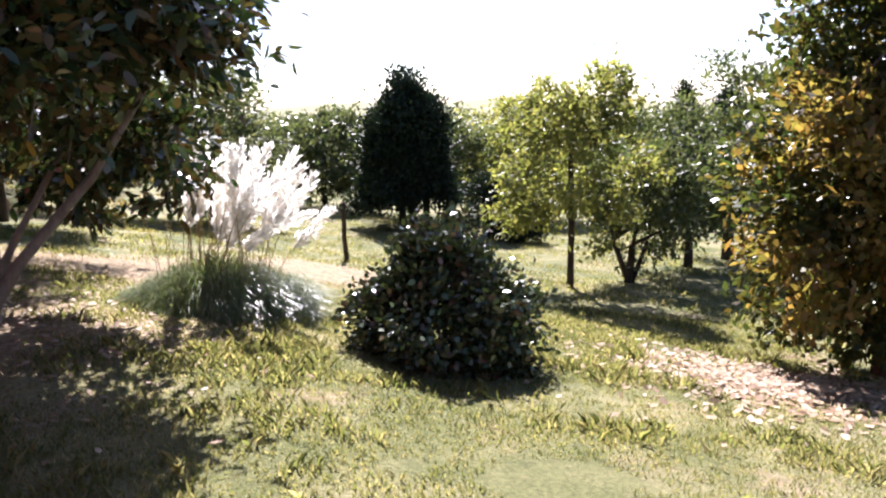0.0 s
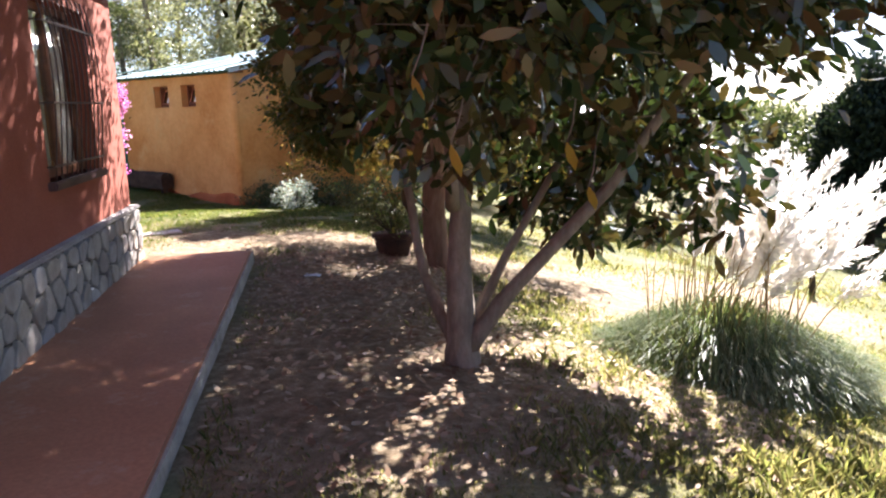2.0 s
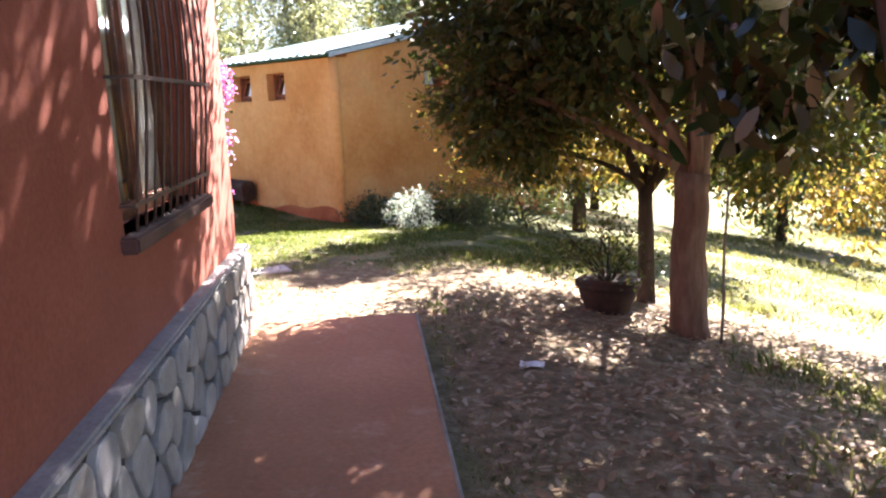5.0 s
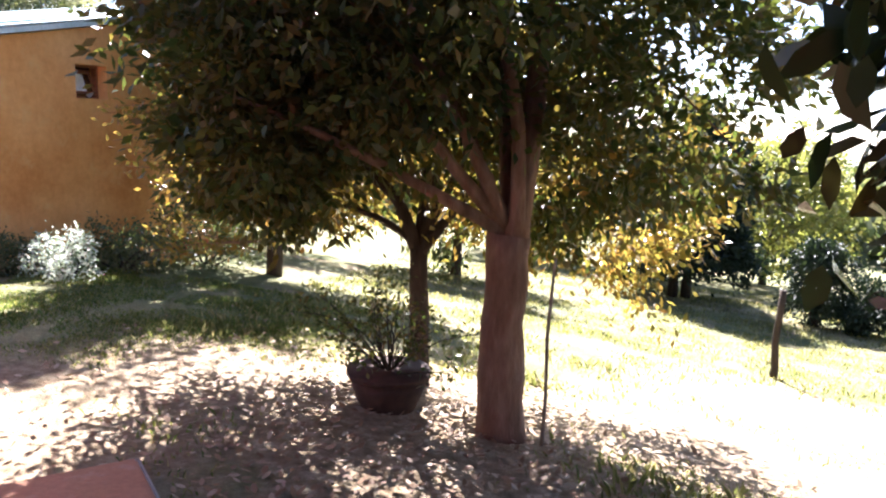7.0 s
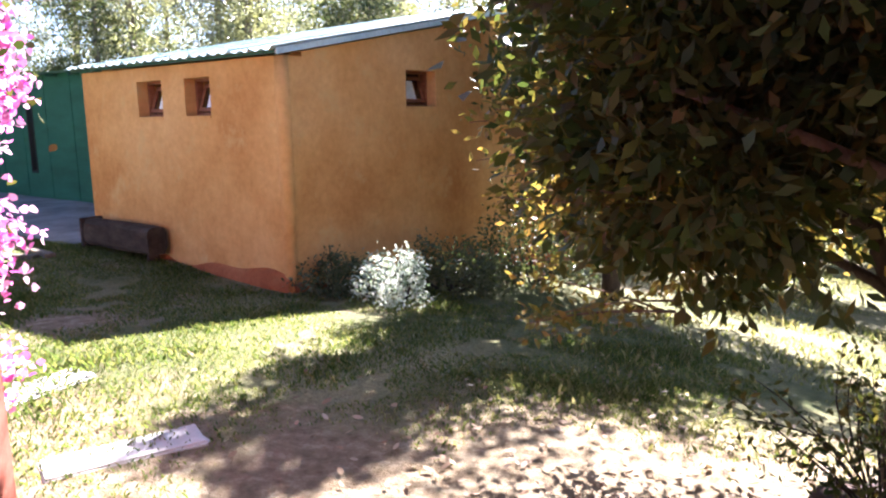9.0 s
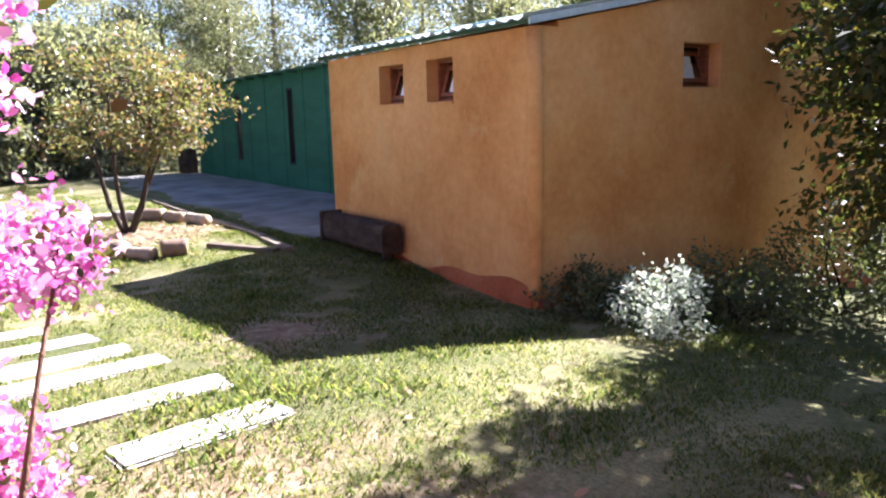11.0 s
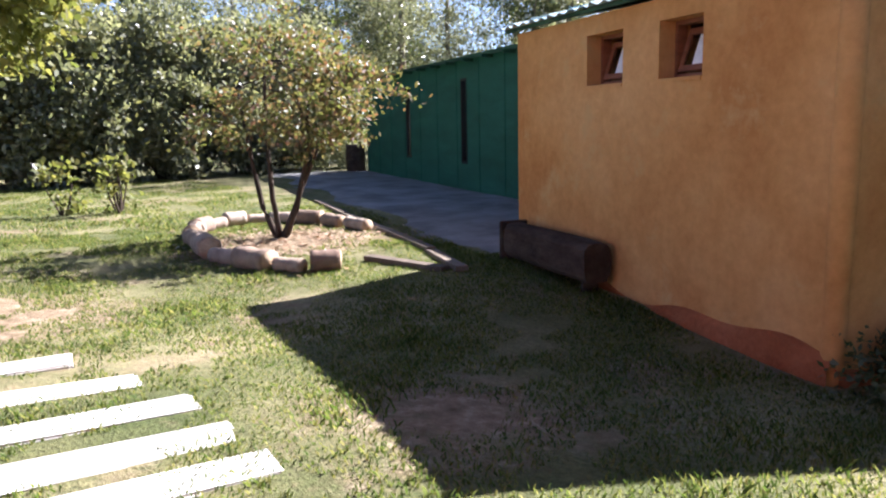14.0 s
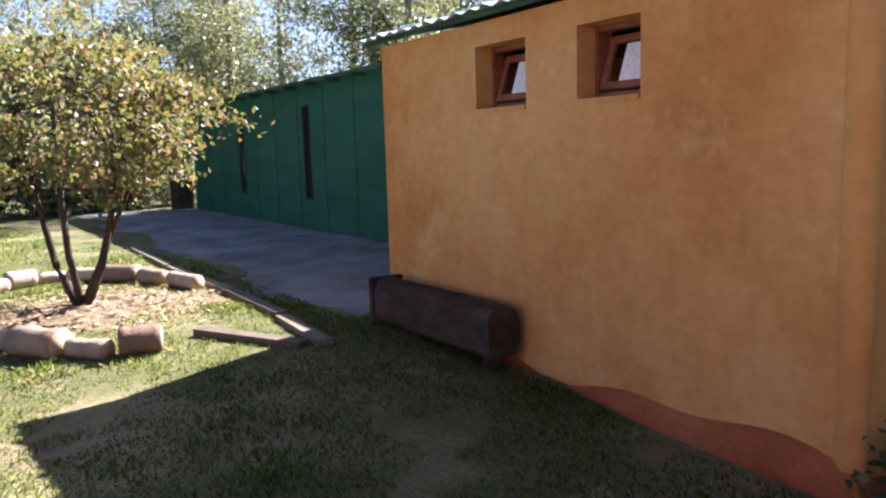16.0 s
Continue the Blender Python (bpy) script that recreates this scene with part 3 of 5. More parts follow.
        def place(bm, lean=0.0):
            if lean:
                bmesh.ops.rotate(bm, cent=(0, y, lo_z + 0.04), matrix=Matrix.Rotation(lean, 3, "X"), verts=bm.verts[:])
            bm.transform(M)
            if on_side:
                bmesh.ops.reverse_faces(bm, faces=bm.faces[:])
            return bm
        for x0, x1, p0, p1 in ((a, a + 0.035, lo_z, hi_z), (b - 0.035, b, lo_z, hi_z), (a + 0.035, b - 0.035, lo_z, lo_z + 0.035), (a + 0.035, b - 0.035, hi_z - 0.035, hi_z)):
            part("window_frame", place(box_bm(x0, x1, y - 0.08, y + 0.02, p0, p1, 0.005)), M_FRAME, win)
        s0, s1, q0, q1 = a + 0.045, b - 0.045, lo_z + 0.045, hi_z - 0.05
        sash = part("sash", place(box_bm(s0, s1, y - 0.005, y + 0.03, q0, q0 + 0.05, 0.005), 0.33), M_FRAME, win)
        for x0, x1, p0, p1 in ((s0, s0 + 0.05, q0 + 0.05, q1 - 0.05), (s1 - 0.05, s1, q0 + 0.05, q1 - 0.05), (s0, s1, q1 - 0.05, q1)):
            part("rail", place(box_bm(x0, x1, y - 0.005, y + 0.03, p0, p1, 0.005), 0.33), M_FRAME, sash)
        part("pane", place(box_bm(s0 + 0.05, s1 - 0.05, y + 0.008, y + 0.013, q0 + 0.05, q1 - 0.05), 0.33), M_GLASS, sash).visible_shadow = False
        w = s1 - s0
        left = s0 + w * (0.17 if not on_side else 0.2)
        note = part("paper_sheet", place(box_bm(left, left + w * 0.5, y + 0.016, y + 0.018, q0 + 0.055, q1 - 0.06), 0.33), M_PAPER, sash, "white printed sheet behind the pane")
        part("window_sill", place(box_bm(a, b, -0.10, 0.012, lo_z - 0.035, lo_z - 0.002, 0.006)), M_ADOBE, win)
    return shed


build_adobe()


# ---- green shed ----
def build_green():
    o = Vector((-12.42, 13.48, 0)) + Matrix.Rotation(radians(ADOBE_TURN), 3, "Z") @ Vector((3.0, -2.5, 0))
    shed = thing("wall_green_building", o.x, o.y, 0, "long dark green boarded shed with narrow slit windows", "shed", "", "structure", ADOBE_TURN)
    length, top = 16.8, 2.66
    slits = [(8.74, 9.06), (12.5, 12.85)]
    sz0, sz1 = 0.47, 2.28
    xs = [1.35]
    for a, b in slits:
        xs += [a, b]
    xs.append(length)
    for i in range(0, len(xs), 2):
        part("wall_block", box_bm(xs[i], xs[i + 1], -0.15, 0, -0.6, top), M_GREEN, shed)
    for a, b in slits:
        part("wall_block", box_bm(a, b, -0.15, 0, -0.6, sz0), M_GREEN, shed)
        part("wall_block", box_bm(a, b, -0.15, 0, sz1, top), M_GREEN, shed)
    part("end_wall", box_bm(length - 0.15, length, -6, -0.15, -0.6, top), M_GREEN, shed)
    part("back_wall", box_bm(1.35, length - 0.15, -6, -5.85, -0.6, top), M_GREEN, shed)
    # Upright cover strips
    for k in range(13):
        x = 2.0 + k * 1.22
        if all(abs(x - (a + b) / 2) > 0.3 for a, b in slits):
            part("cover_strip", box_bm(x - 0.02, x + 0.02, 0, 0.012, -0.3, top - 0.02), M_GREEN, shed)
    for i, (a, b) in enumerate(slits):
        win = thing("window_%d" % (i + 6), o.x, o.y, 0, "tall narrow slit window with dark glass", "window", "slit windows", "structure", ADOBE_TURN)
        for x0, x1, z0, z1 in ((a, a + 0.04, sz0, sz1), (b - 0.04, b, sz0, sz1), (a + 0.04, b - 0.04, sz0, sz0 + 0.05), (a + 0.04, b - 0.04, sz1 - 0.05, sz1)):
            part("window_frame", box_bm(x0, x1, -0.10, 0.015, z0, z1, 0.004), M_DARK, win)
        part("pane", box_bm(a + 0.04, b - 0.04, -0.07, -0.064, sz0 + 0.05, sz1 - 0.05), M_GLASS, win).visible_shadow = False
        # Short pale sheet behind the upper part of the slit
        part("curtain", box_bm(a + 0.12, b - 0.05, -0.13, -0.125, sz1 - 0.75, sz1 - 0.25, 0.0), M_BACKING, win, "short pale sheet behind the slit pane")
    roof = thing("roof_green_building", o.x, o.y, 0, "thin sheet roof of the green shed with rafters", "roof", "", "structure", ADOBE_TURN)
    bm = bmesh.new()
    c = [(1.3, 0.28, top + 0.02), (length + 0.3, 0.28, top + 0.02), (length + 0.3, -6.2, top + 0.7), (1.3, -6.2, top + 0.7)]
    bm.faces.new([bm.verts.new(p) for p in c])
    bmesh.ops.solidify(bm, geom=bm.faces[:], thickness=0.05)
    part("roof_sheet", bm, M_DARKGREEN, roof)
    for k in range(18):
        x = 1.6 + k * 0.97
        part("rafter", box_bm(x - 0.03, x + 0.03, -0.14, 0.24, top - 0.07, top - 0.005, 0.004), M_DARKGREEN, roof)
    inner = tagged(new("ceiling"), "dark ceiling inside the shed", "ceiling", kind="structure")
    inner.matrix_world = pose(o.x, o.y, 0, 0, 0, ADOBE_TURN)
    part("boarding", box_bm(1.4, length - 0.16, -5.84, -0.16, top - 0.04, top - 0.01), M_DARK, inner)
    stack = thing("bin", *(o + Matrix.Rotation(radians(ADOBE_TURN), 3, "Z") @ Vector((length + 0.35, 0.3, 0)))[:2], -0.17, "dark rusty drum beside the green shed", "drum")
    part("body", tube_mesh("body", [(0, 0, 0), (0, 0, 0.03), (0, 0, 0.4), (0, 0, 0.42), (0, 0, 0.8), (0, 0, 0.86)], [0.29, 0.3, 0.3, 0.315, 0.3, 0.3], M_OLDLOG, 20), M_OLDLOG, stack)
    part("rim", tube_mesh("rim", [(0, 0, 0.86), (0, 0, 0.89)], [0.315, 0.315], M_IRON, 20), M_IRON, stack)


build_green()


# ---- trees and shrubs ----
def tree(name, x, y, seed, label, trunk, limbs, blobs, bark, leaf, length, width, droop=0.15, corners=4, category="tree", group="", extra=()):
    """A tree at (x, y). trunk: stems, each a list of (dx, dy, z, radius). blobs: (cx, cy, cz, rx, ry, rz, clumps, per, size, low[, leaf])."""
    rng = np.random.default_rng(seed)
    pr = random.Random(seed)
    base = gz(x, y) - 0.06
    ob = thing(name, x, y, base, label, category, group)
    tips = []
    for stem in trunk:
        pts = [Vector(p[:3]) for p in stem]
        rad = [p[3] for p in stem]
        fine, fr = [], []
        for i in range(len(pts) - 1):
            for k in range(4):
                fine.append(pts[i].lerp(pts[i + 1], k / 4) + Vector((pr.uniform(-1, 1), pr.uniform(-1, 1), 0)) * rad[i] * 0.05)
                fr.append(rad[i] + (rad[i + 1] - rad[i]) * k / 4)
        fine.append(pts[-1])
        fr.append(rad[-1])
        part("trunk", tube_mesh("trunk", fine, fr, bark, 10, 0.07, pr), bark, ob)
        tips.append((pts[-1], rad[-1]))
    for b in blobs:
        cx, cy, cz, rx, ry, rz, clumps, per, size, low = b[:10]
        lf = b[10] if len(b) > 10 else leaf
        me, cs = crown("crown", rng, (cx, cy, cz), (rx, ry, rz), clumps, per, size, length, width, lf, low, 0.4, droop, corners, flat=0.7)
        part("crown", me, lf, ob)
        n = max(1, limbs // len(blobs))
        for k in range(n):
            c = cs[pr.randrange(len(cs))]
            t, r = tips[pr.randrange(len(tips))]
            pts = limb_points(t, Vector(c), pr, 0.12)
            r0 = min(r * 0.6, 0.05)
            part("limb", tube_mesh("limb", pts, [r0 * (1 - 0.85 * i / 5) for i in range(6)], bark, 6), bark, ob)
    return ob, base


# Magnolia beside the walkway: several stems from one foot
tree("magnolia_tree", -4.12, 6.62, 11, "large dark glossy magnolia with several leaning stems", [
    [(0, 0, -0.1, 0.15), (0.0, 0.0, 0.25, 0.115), (-0.02, 0.02, 0.9, 0.08), (0.05, 0.05, 2.0, 0.07), (0.1, 0.0, 3.3, 0.05)],
    [(0.05, 0.0, 0.2, 0.075), (0.35, 0.10, 0.62, 0.052), (0.95, 0.3, 1.3, 0.042), (1.5, 0.4, 2.1, 0.028)],
    [(-0.05, 0.02, 0.2, 0.07), (-0.3, 0.1, 0.55, 0.045), (-0.42, 0.15, 0.85, 0.035), (-0.7, 0.3, 2.2, 0.022)],
    [(0.03, 0.05, 0.3, 0.045), (0.2, 0.35, 0.8, 0.032), (0.6, 0.8, 1.7, 0.022)],
    [(-0.02, -0.05, 1.2, 0.05), (0.2, -0.5, 1.9, 0.035), (0.4, -1.0, 2.5, 0.025)]], 26, [
    (0.65, -0.1, 3.2, 1.75, 1.7, 1.5, 230, 66, 0.2, -0.8),
    (1.45, 0.3, 2.3, 1.0, 0.9, 1.1, 28, 46, 0.16, -1),
    (-0.3, 0.1, 2.8, 0.75, 0.7, 1.0, 40, 55, 0.17, -1),
    (-1.08, 0.4, 2.6, 0.42, 0.45, 0.72, 28, 40, 0.13, -1),
    (0.85, -1.2, 2.45, 0.75, 0.55, 0.8, 30, 50, 0.17, -1), (0.3, 0.1, 4.4, 1.6, 1.6, 1.0, 150, 70, 0.2, -1),
    (0.5, 1.25, 1.6, 0.85, 0.55, 0.7, 46, 44, 0.14, -1), (1.35, 0.95, 1.4, 0.6, 0.5, 0.6, 16, 40, 0.13, -1), (-0.45, 1.0, 2.2, 0.5, 0.5, 0.45, 22, 50, 0.13, -1), (-1.0, 0.2, 4.25, 1.1, 1.2, 0.95, 180, 75, 0.2, -1)],
    M_GREYBARK, L_MAG, 0.15, 0.062, 0.25, 6)
for k, (lx, ly, lz) in enumerate(((-3.25, 4.82, 1.39), (-3.40, 4.78, 1.68), (-3.1, 6.3, 1.05), (-3.0, 5.6, 1.35), (-3.75, 5.9, 1.95), (-3.3, 5.4, 2.2))):
    rng = np.random.default_rng(60 + k)
    pr = random.Random(60 + k)
    spray = thing("magnolia_twig", lx, ly, lz, "drooping magnolia twig with one yellowed leaf", "twig", "yellow leaves")
    d, s = Vector((0.02, 0.01, -0.075)), Vector((0.035, -0.02, 0))
    o = Vector((0, 0, 0.07))
    pts = [o, o + d * 0.5 + s * 0.8, o + d * 1.2 + s, o + d * 1.9, o + d * 1.2 - s, o + d * 0.5 - s * 0.8]
    leaf_me = mesh_of("leaf", pts, [(0, 1, 2, 3, 4, 5)], L_YEL)
    lf = part("leaf", leaf_me, L_YEL, spray, "yellowed leaf")
    lf.modifiers.new("thick", "SOLIDIFY").thickness = 0.001
    part("stem", tube_mesh("stem", [(0, 0, 0.07), (0.01, 0.06, 0.16), (-0.02, 0.22, 0.34), (-0.05, 0.5, 0.55)], [0.003, 0.004, 0.005, 0.006], M_GREYBARK, 5), M_GREYBARK, spray)

# Thick-trunked tree past the walkway end
tree("camphor_tree", -6.1, 9.95, 21, "broad evergreen tree with a thick reddish-brown trunk", [
    [(0, 0, -0.15, 0.21), (0, 0, 0.12, 0.155), (-0.02, 0, 0.8, 0.135), (0.0, 0.02, 1.35, 0.14)],
    [(0.03, 0.0, 1.25, 0.085), (0.09, 0.05, 1.9, 0.07), (0.16, 0.1, 2.9, 0.05), (0.2, 0.1, 3.8, 0.03)],
    [(-0.06, 0, 1.2, 0.05), (-0.16, 0.0, 1.7, 0.042), (-0.45, 0.05, 2.3, 0.032), (-0.95, 0.1, 2.9, 0.02)],
    [(0.0, 0.05, 1.3, 0.06), (-0.05, 0.2, 2.1, 0.05), (-0.2, 0.5, 3.1, 0.03)],
    [(0.05, -0.02, 1.3, 0.05), (0.02, -0.1, 2.0, 0.04), (-0.2, -0.3, 3.0, 0.025)]], 28, [
    (-0.3, 0.3, 3.3, 1.8, 1.7, 1.35, 250, 85, 0.2, -0.75),
    (-1.5, 0.35, 2.6, 1.0, 0.95, 0.9, 120, 90, 0.16, -1),
    # First blob here: lower crown edge coloured gold as backlit
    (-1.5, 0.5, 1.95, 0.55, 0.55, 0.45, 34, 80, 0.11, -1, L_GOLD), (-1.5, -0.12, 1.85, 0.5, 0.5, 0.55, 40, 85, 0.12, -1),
    (0.9, 0.4, 2.4, 0.95, 0.95, 1.0, 80, 80, 0.16, -1), (-0.65, 0.0, 2.35, 0.75, 0.6, 0.6, 60, 80, 0.15, -1), (-0.6, 0.4, 5.0, 2.1, 1.9, 1.5, 300, 85, 0.22, -1), (-1.5, 1.2, 3.6, 1.2, 1.0, 0.9, 90, 80, 0.18, -1), (-0.5, 0.3, 6.1, 1.9, 1.7, 1.05, 220, 85, 0.2, -1), (0.45, 1.15, 1.75, 0.9, 0.6, 0.65, 60, 75, 0.14, -1)],
    M_BARK, L_MID, 0.095, 0.042, 0.3)


def camphor_sprays():
    """Thin leafy shoots that stick out level from the edge of the crown."""
    pr = random.Random(27)
    rng = np.random.default_rng(27)
    owner = bpy.data.objects["camphor_tree"]
    foot = Vector(owner.matrix_world.translation)
    for k in range(26):
        a = Vector((-7.75 + pr.uniform(-0.15, 0.25), 10.0 + pr.uniform(-0.3, 0.5), 0.75 + 1.6 * (k % 13) / 13 + pr.uniform(-0.05, 0.05))) - foot
        d = Vector((-1.0, pr.uniform(-0.75, 0.1), pr.uniform(-0.12, 0.2))).normalized() * pr.uniform(0.45, 0.8)
        pts = limb_points(a, a + d, pr, 0.06)
        shoot = part("shoot", tube_mesh("shoot", pts, [0.007, 0.006, 0.005, 0.004, 0.003, 0.002], M_BARK, 5), M_BARK, owner)
        m = 90
        c = np.array([tuple(a + d * t) for t in rng.uniform(0.1, 1.0, m)]) + rng.normal(size=(m, 3)) * 0.035
        # Gold leaf colour imitates sunlight passing through the shoots
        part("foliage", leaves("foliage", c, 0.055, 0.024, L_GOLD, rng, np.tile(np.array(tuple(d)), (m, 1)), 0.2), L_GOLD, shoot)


camphor_sprays()


def stake():
    pr = random.Random(7)
    x, y = -5.84, 9.88
    z = gz(x, y)
    ob = thing("garden_stake", x, y, z - 0.1, "thin pale stick leaning beside the thick trunk", "stake")
    part("shaft", tube_mesh("shaft", [(0, 0, 0), (0.01, 0, 0.4), (0.0, 0.01, 0.8), (0.02, 0, 1.3)], [0.014, 0.013, 0.012, 0.01], M_GREYBARK, 7, 0.08, pr), M_GREYBARK, ob)


stake()


def scrap():
    """A crumpled bit of pale wrapping among the fallen leaves."""
    pr = random.Random(19)
    x, y = -6.72, 8.3
    n = 7
    verts = [((i / (n - 1) - 0.5) * 0.16, (j / (n - 1) - 0.5) * 0.1, 0.012 + pr.uniform(0, 0.028)) for i in range(n) for j in range(n)]
    faces = [(i * n + j, (i + 1) * n + j, (i + 1) * n + j + 1, i * n + j + 1) for i in range(n - 1) for j in range(n - 1)]
    ob = new("wrapper", mesh_of("wrapper", verts, faces, M_PAPER))
    ob.matrix_world = pose(x, y, gz(x, y) + 0.004, 0, 0, 20)
    ob.modifiers.new("thick", "SOLIDIFY").thickness = 0.002
    tagged(ob, "crumpled pale wrapper lying on the leaf litter", "litter")


scrap()

# Smaller tree behind it, the gold of sun through its leaves put into their colour
tree("privet_tree", -6.74, 10.95, 31, "small dark-stemmed tree, its leaves coloured golden as if backlit", [
    [(0, 0, -0.1, 0.1), (0.0, 0, 0.5, 0.075), (-0.03, 0.02, 1.15, 0.07)],
    [(-0.03, 0.02, 1.1, 0.06), (-0.2, 0.0, 1.5, 0.05), (-0.6, -0.05, 1.85, 0.04), (-1.2, 0.0, 2.0, 0.025)],
    [(-0.02, 0.02, 1.1, 0.05), (0.1, 0.1, 1.8, 0.035), (0.3, 0.2, 2.6, 0.02)],
    [(0.0, 0.0, 1.1, 0.045), (0.35, 0.1, 1.6, 0.035), (0.9, 0.2, 2.0, 0.02)]], 22, [
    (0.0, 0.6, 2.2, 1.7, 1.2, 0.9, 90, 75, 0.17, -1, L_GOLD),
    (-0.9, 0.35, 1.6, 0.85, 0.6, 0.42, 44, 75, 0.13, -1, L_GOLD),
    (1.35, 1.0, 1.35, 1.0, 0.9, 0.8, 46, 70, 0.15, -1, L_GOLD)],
    M_DARKBARK, L_GOLD, 0.085, 0.04, 0.35)


def planter():
    z = gz(-6.86, 10.2)
    pot = thing("plant_pot", -6.86, 10.2, z - 0.03, "dark clay planter holding a spindly shrub", "planter")
    part("bowl", tube_mesh("bowl", [(0, 0, 0), (0, 0, 0.03), (0, 0, 0.16), (0, 0, 0.25)], [0.17, 0.19, 0.24, 0.26], M_POT, 24), M_POT, pot)
    part("rim", tube_mesh("rim", [(0, 0, 0.25), (0, 0, 0.255), (0, 0, 0.295), (0, 0, 0.30), (0, 0, 0.27)], [0.265, 0.285, 0.285, 0.275, 0.25], M_POT, 24), M_POT, pot)
    part("soil", tube_mesh("soil", [(0, 0, 0.26), (0, 0, 0.275)], [0.24, 0.24], M_OLDLOG, 20), M_OLDLOG, pot, "dark potting soil")
    shrub = thing("potted_shrub", -6.86, 10.2, z + 0.21, "spindly twiggy shrub growing in the clay planter", "shrub")
    pr = random.Random(3)
    tips = []
    for k in range(28):
        a, r, h = pr.uniform(0, 6.28), pr.uniform(0.2, 0.75), pr.uniform(0.2, 0.65)
        tip = Vector((r * math.cos(a), r * math.sin(a), h))
        part("twig", tube_mesh("twig", limb_points((0, 0, 0), tip, pr, 0.12), [0.007, 0.006, 0.005, 0.004, 0.003, 0.002], M_DARKBARK, 5), M_DARKBARK, shrub)
        tips += [tip * f for f in (0.6, 0.75, 0.9, 1.0)]
    rng = np.random.default_rng(5)
    c = np.repeat(np.array([tuple(t) for t in tips]), 9, 0) + rng.normal(size=(len(tips) * 9, 3)) * 0.05
    part("crown", leaves("crown", c, 0.05, 0.022, L_MID, rng), L_MID, shrub)


planter()


def pampas():
    x, y = -2.58, 8.3
    z = gz(x, y)
    rng = np.random.default_rng(8)
    pr = random.Random(8)
    ob = thing("pampas_grass", x, y, z - 0.05, "clump of arching pampas grass with white feathery plumes", "ornamental grass")
    n = 6500
    a = rng.uniform(0, 6.283, n)
    r0 = np.sqrt(rng.uniform(0, 1, n)) * 0.85
    reach = rng.uniform(0.15, 0.5, n)
    high = rng.uniform(0.55, 1.1, n) * (1.15 - 0.6 * r0)
    da = a + rng.normal(0, 0.35, n)
    base = np.stack([r0 * np.cos(a) * 1.25, r0 * np.sin(a), -0.25 * r0], 1)
    d = np.stack([np.cos(da), np.sin(da), 0 * a], 1)
    side = np.stack([-np.sin(da), np.cos(da), 0 * a], 1) * 0.008
    ks = np.linspace(0, 1, 6)
    strips = []
    rows = []
    for k in ks:
        p = base + d * (reach * (0.25 * k + 0.75 * k ** 2.2))[:, None]
        p[:, 2] += high * (1.75 * k - 1.15 * k * k - 0.25 * k ** 4)
        w = (1 - k * 0.85)
        rows.append((p - side * w, p + side * w))
    for i in range(5):
        strips.append(np.stack([rows[i][0], rows[i][1], rows[i + 1][1], rows[i + 1][0]], 1))
    v = np.stack(strips, 1).reshape(-1, 3)
    tuft = part("tuft", quads_mesh("tuft", v, 4, L_GRASS), L_GRASS, ob)
    # Plumes lean out to one side, away from the sun's edge of the clump
    for k in range(27):
        a = pr.uniform(-0.7, 2.6)
        lean = pr.uniform(0.15, 0.95) if k < 21 else pr.uniform(0.9, 1.35)
        foot = Vector((pr.uniform(-0.45, 0.6), pr.uniform(-0.3, 0.35), 0.1))
        dirn = Vector((math.cos(a) * 0.75 + 0.35, math.sin(a) * 0.5, 0))
        h = pr.uniform(1.3, 1.8) if k < 21 else pr.uniform(0.95, 1.3)
        pts = [foot + dirn * lean * t ** 1.6 + Vector((0, 0, h * (t - 0.12 * lean * t * t))) for t in (0, 0.25, 0.5, 0.75, 1.0)]
        stem = part("flower_stem", tube_mesh("flower_stem", pts[:4], [0.006, 0.005, 0.005, 0.004], L_STRAW, 5), L_STRAW, ob)
        m = 300
        t = rng.uniform(0.62, 1.05, m)
        c = np.array([tuple(pts[0])] * m)
        px = np.array([tuple(p) for p in pts])
        for ax in range(3):
            c[:, ax] = np.interp(t, (0, 0.25, 0.5, 0.75, 1.0), px[:, ax])
        end = unit(np.array([tuple(pts[4] - pts[3])]))[0]
        c += end * (np.maximum(t - 1, 0) * 2)[:, None]
        fat = np.sin(np.clip((t - 0.58) / 0.48, 0, 1) * 3.14) ** 0.7 * 0.036
        c += rng.normal(size=(m, 3)) * fat[:, None]
        part("plume", leaves("plume", c, 0.10, 0.022, L_PLUME, rng, np.tile(end, (m, 1)) * 2.2, 0.1), L_PLUME, stem, "white feathery plume")
    # Dry seed stalks at the back
    for k in range(26):
        a = pr.uniform(0, 6.28)
        foot = Vector((pr.uniform(-0.7, 0.5), pr.uniform(-0.2, 0.5), 0.0))
        tip = foot + Vector((math.cos(a) * 0.15, math.sin(a) * 0.15, pr.uniform(0.9, 1.3)))
        part("dry_stalk", tube_mesh("dry_stalk", limb_points(foot, tip, pr, 0.04, 4), [0.005, 0.004, 0.004, 0.003], L_STRAW, 4), L_STRAW, ob)


pampas()


